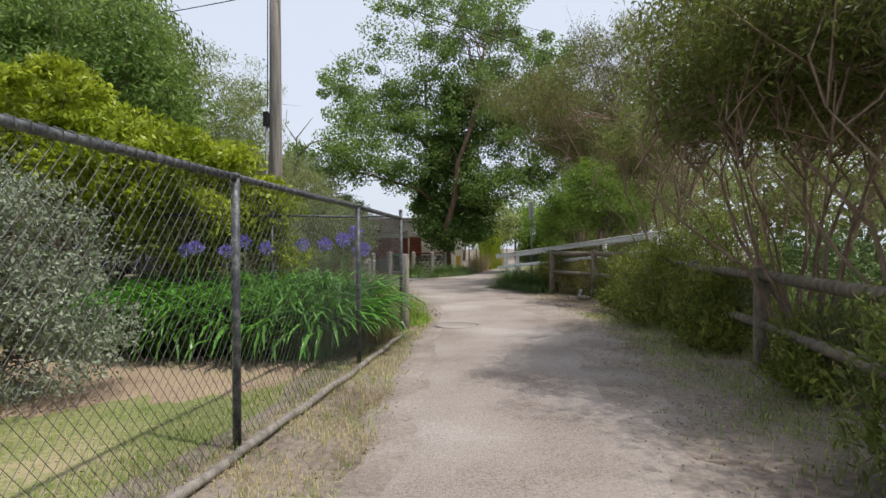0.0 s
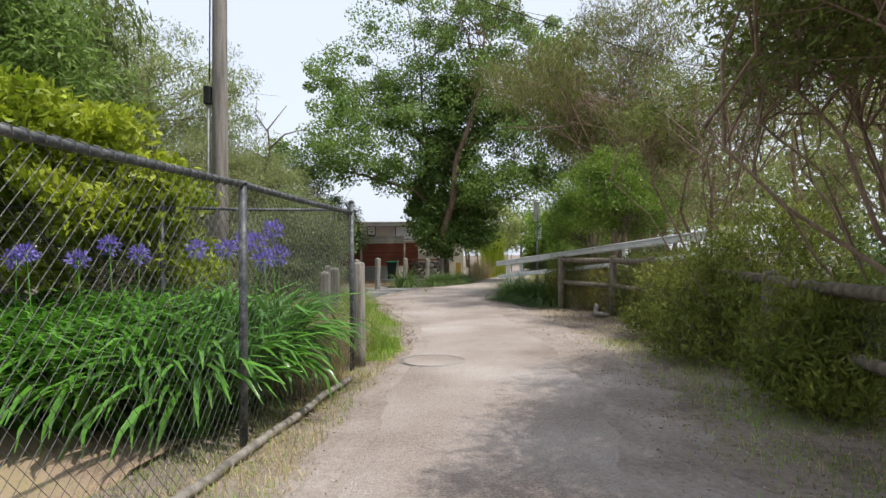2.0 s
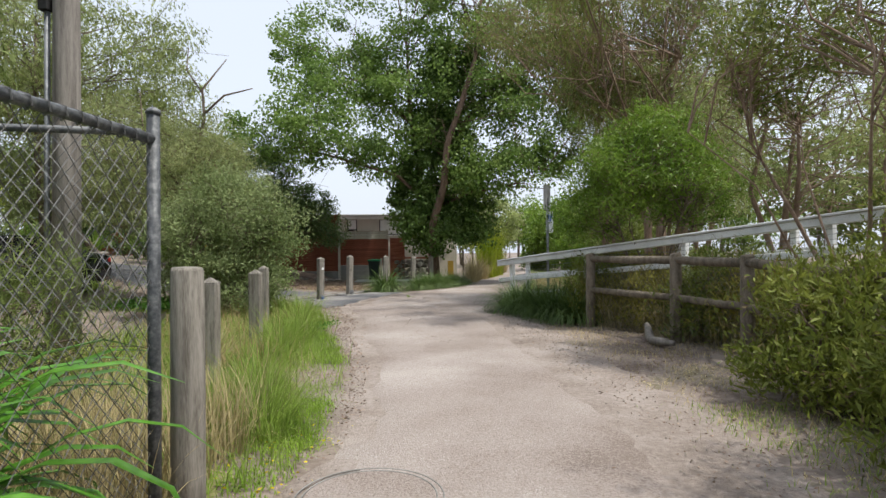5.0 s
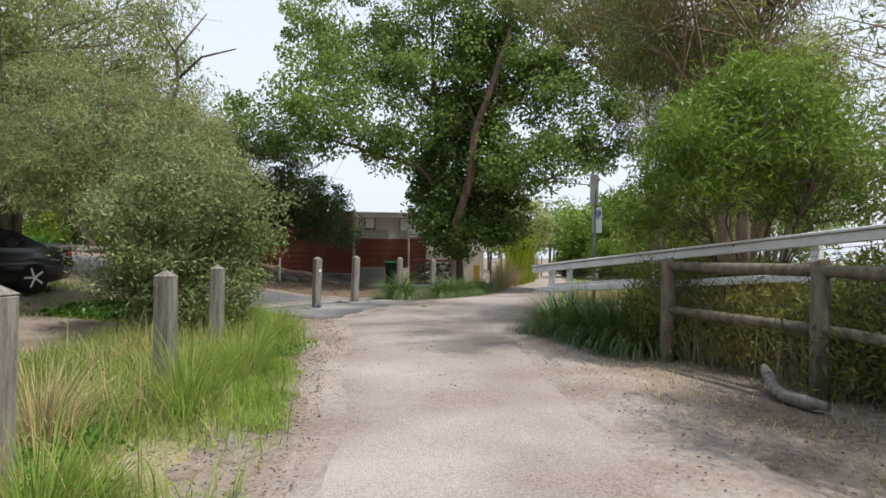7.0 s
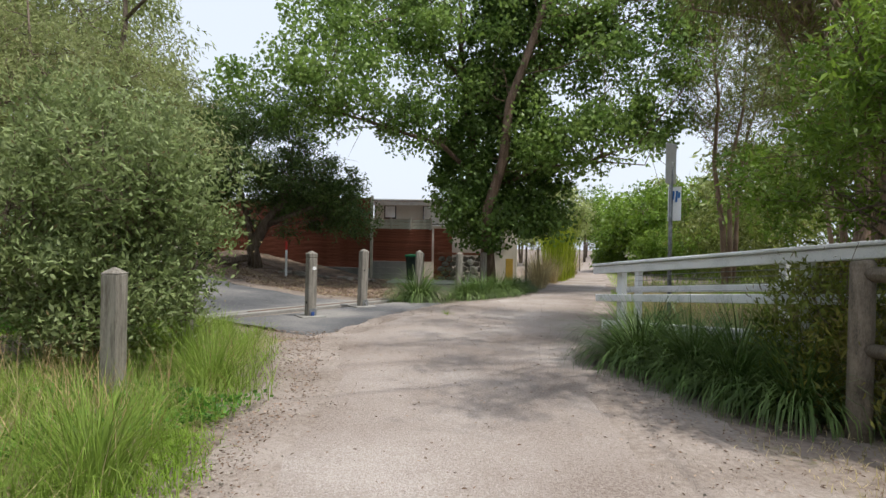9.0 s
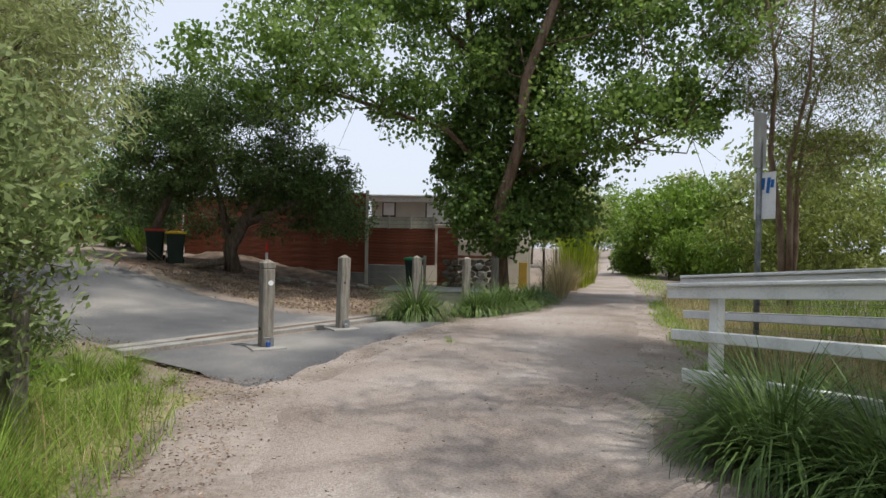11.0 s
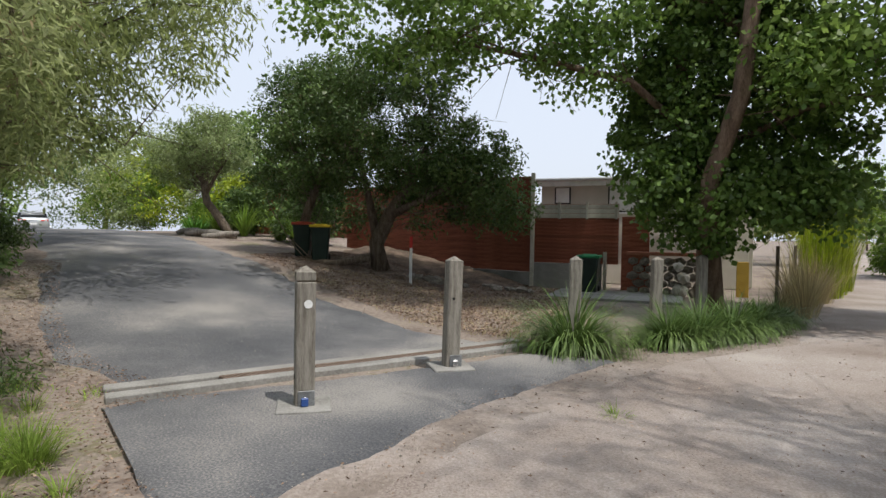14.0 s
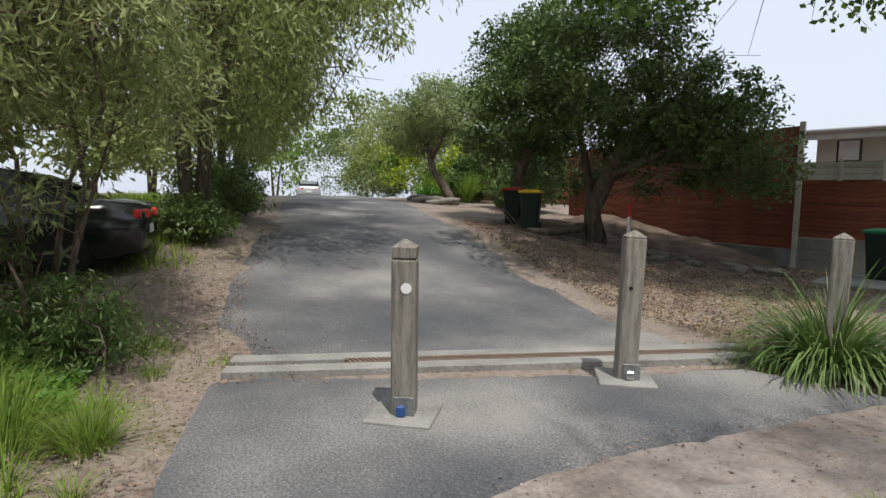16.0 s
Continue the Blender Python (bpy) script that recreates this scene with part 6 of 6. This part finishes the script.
def litter(name, label, n, area, size, seed, keep, mat=DRY_LEAF):
    rng = np.random.default_rng(seed)
    x, y = rng.uniform(area[0], area[2], n), rng.uniform(area[1], area[3], n)
    ok = np.array([keep(a, b) for a, b in zip(x, y)]) > rng.uniform(0, 1, n)
    x, y = x[ok], y[ok]
    z = np.array([height(a, b) for a, b in zip(x, y)]) + rng.uniform(0.012, 0.03, len(x))
    d = rng.normal(size=(len(x), 3)) * np.array([1, 1, 0.12])
    return tagged(new(name, leaf_mesh(name, np.column_stack([x, y, z]), d, size, size * 0.38, mat, rng)), label, "leaf litter", kind="stuff")


def off_path(x, y):
    return 1.0 if x < edge_x(PATH_L, y) or x > edge_x(PATH_R, y) else 0.008 + 0.1 * smooth(14, 19, y)


litter("leaf_litter", "brown leaf and bark litter along the path edges", 30000, (-3, 2, 6, 30), 0.03, 30, lambda x, y: off_path(x, y) * (1 if x > 0 or y > 17 else 0.3))
litter("road_litter", "brown bark litter along the road verge", 34000, (-12, 20.5, -2.8, 27.5), 0.032, 31, lambda x, y: 1.0 if abs(y - edge_x([(q[1], q[0]) for q in ROAD_L[::-1]], x) + 0.6) < 0.9 or (x > -4.9 and x < edge_x([(22, -2.6), (23, -4.2)], y) - 0.1 and y < 23.3) else 0.0)
litter("bank_litter", "brown leaf litter under the spreading tree", 42000, (-12, 28, -2.5, 36.3), 0.055, 32, lambda x, y: 1.0 if y > edge_x([(q[1], q[0]) for q in ROAD_R[::-1]], x) + 0.5 else 0.02)
litter("bank_chips", "pale bark chips on bare patches of the bank", 16000, (-3.0, 12.5, 0.3, 22.5), 0.03, 34, lambda x, y: (1.0 if y > 20.5 and x < edge_x(PATH_L, y) else chips_at(x, y)) if x < edge_x(PATH_L, y) + 0.1 else 0.0)
litter("path_leaves", "dry leaves and twigs scattered on the gravel", 9000, (-2, 15, 3.5, 32), 0.032, 37, lambda x, y: smooth(14.5, 19, y) * (0.35 + 0.65 * (noise.noise((x * 1.2, y * 1.2, 9)) > 0.1)) if edge_x(PATH_L, y) < x < edge_x(PATH_R, y) else 0.0)
litter("yellow_flowers", "small yellow flowers in the grass by the path", 60, (-0.4, 10.9, 0.3, 12.6), 0.035, 33, lambda x, y: 1.0 if x < edge_x(PATH_L, y) + 0.05 else 0.0, L_YFLOWER)
grass_patch("verge_tufts", "thin green tufts in the bark litter by the asphalt", GRASS_BRIGHT, 16000, (-6.5, 20.6, -2.5, 23.4), 0.09, 0.009, 22, 0.8, lambda x, y: smooth(0.0, 0.25, noise.noise((x * 1.6, y * 1.6, 14))) if y < edge_x([(22.9, -4.4), (22.1, -2.6)], x) - 0.1 or x < -4.6 else 0.0)
broadleaf_patch("clover_patch", "low bright green weeds beside the road verge", 16000, (-7.2, 20.9, -4.2, 23.0), 36, lambda x, y: 1.0 if y < 22.5 + 0.3 * noise.noise((x, y, 1)) - 0.25 * (x + 5.5) else 0.0, 0.06, 0.14)
for k, (x, y, s) in enumerate(((-1.2, 15.25, 0.75), (-0.75, 13.2, 0.6), (-1.35, 16.7, 0.7), (-1.75, 14.4, 0.65), (-1.9, 18.9, 0.7), (-0.35, 12.2, 0.6), (-2.6, 19.6, 0.75), (-3.75, 21.75, 0.5), (-4.4, 21.6, 0.5), (-0.37, 25.05, 0.16), (-3.55, 22.15, 0.34), (-3.2, 21.75, 0.3), (-4.15, 22.3, 0.28), (-2.9, 22.0, 0.2), (-4.7, 22.75, 0.22))):
    tussock("grass_tussock", "loose tussock of green and straw-coloured grass", "grass tuft", x, y, 380 if s > 0.3 else 60, 0.22 * min(1, s * 2), s, 0.0065, GRASS if k != 3 else STRAW, 0.8, 1.2, 540 + k, "grass tussocks", 4)


def pebbles(name, label, n, area, size, seed, keep, mat, lift=0.02):
    """Loose grit: small five-sided stones half sunk in the surface."""
    rng = np.random.default_rng(seed)
    x, y = rng.uniform(area[0], area[2], n), rng.uniform(area[1], area[3], n)
    ok = np.array([keep(a, b) for a, b in zip(x, y)]) > rng.uniform(0, 1, n)
    x, y = x[ok], y[ok]
    k = len(x)
    z = np.array([height(a, b) for a, b in zip(x, y)]) + lift
    s = size * rng.uniform(0.4, 1.5, k) ** 1.5
    a0 = rng.uniform(0, 6.28, k)
    v = np.empty((k, 8, 3))
    for i in range(4):
        a = a0 + i * math.pi / 2
        for j, (r, h) in enumerate(((1.0, -0.2), (0.55, 0.55))):
            rr = r * s * rng.uniform(0.7, 1.2, k)
            v[:, 4 * j + i] = np.column_stack([x + rr * np.cos(a), y + rr * np.sin(a), z + h * s])
    q = np.array([[0, 1, 5, 4], [1, 2, 6, 5], [2, 3, 7, 6], [3, 0, 4, 7], [4, 5, 6, 7]])
    return tagged(new(name, from_arrays(name, v.reshape(-1, 3), (np.arange(k)[:, None, None] * 8 + q[None]).reshape(-1, 4), mat)), label, "gravel", kind="stuff")


GRIT = material("loose_grit", [(0.12, 0.10, 0.085), (0.22, 0.195, 0.17), (0.34, 0.305, 0.27)], scale=3, rough=0.9, bump=0, per_island=0.45)
pebbles("path_grit", "loose grit scattered over the gravel path", 9000, (-2, 3, 4, 32), 0.006, 60, lambda x, y: 1.0 if edge_x(PATH_L, y) - 0.2 < x < edge_x(PATH_R, y) + 0.5 else 0.0, GRIT)
pebbles("verge_chips", "small pale stones along the path edge", 2500, (-2.5, 12, 0.6, 24), 0.007, 61, lambda x, y: 1.0 if abs(x - edge_x(PATH_L, y) + 0.25) < 0.35 else 0.0, GRIT, 0.012)
pebbles("road_grit", "grit along the asphalt edges and the drain", 1500, (-6, 22, -0.6, 28.5), 0.005, 62, lambda x, y: 0.8, GRIT, 0.035)
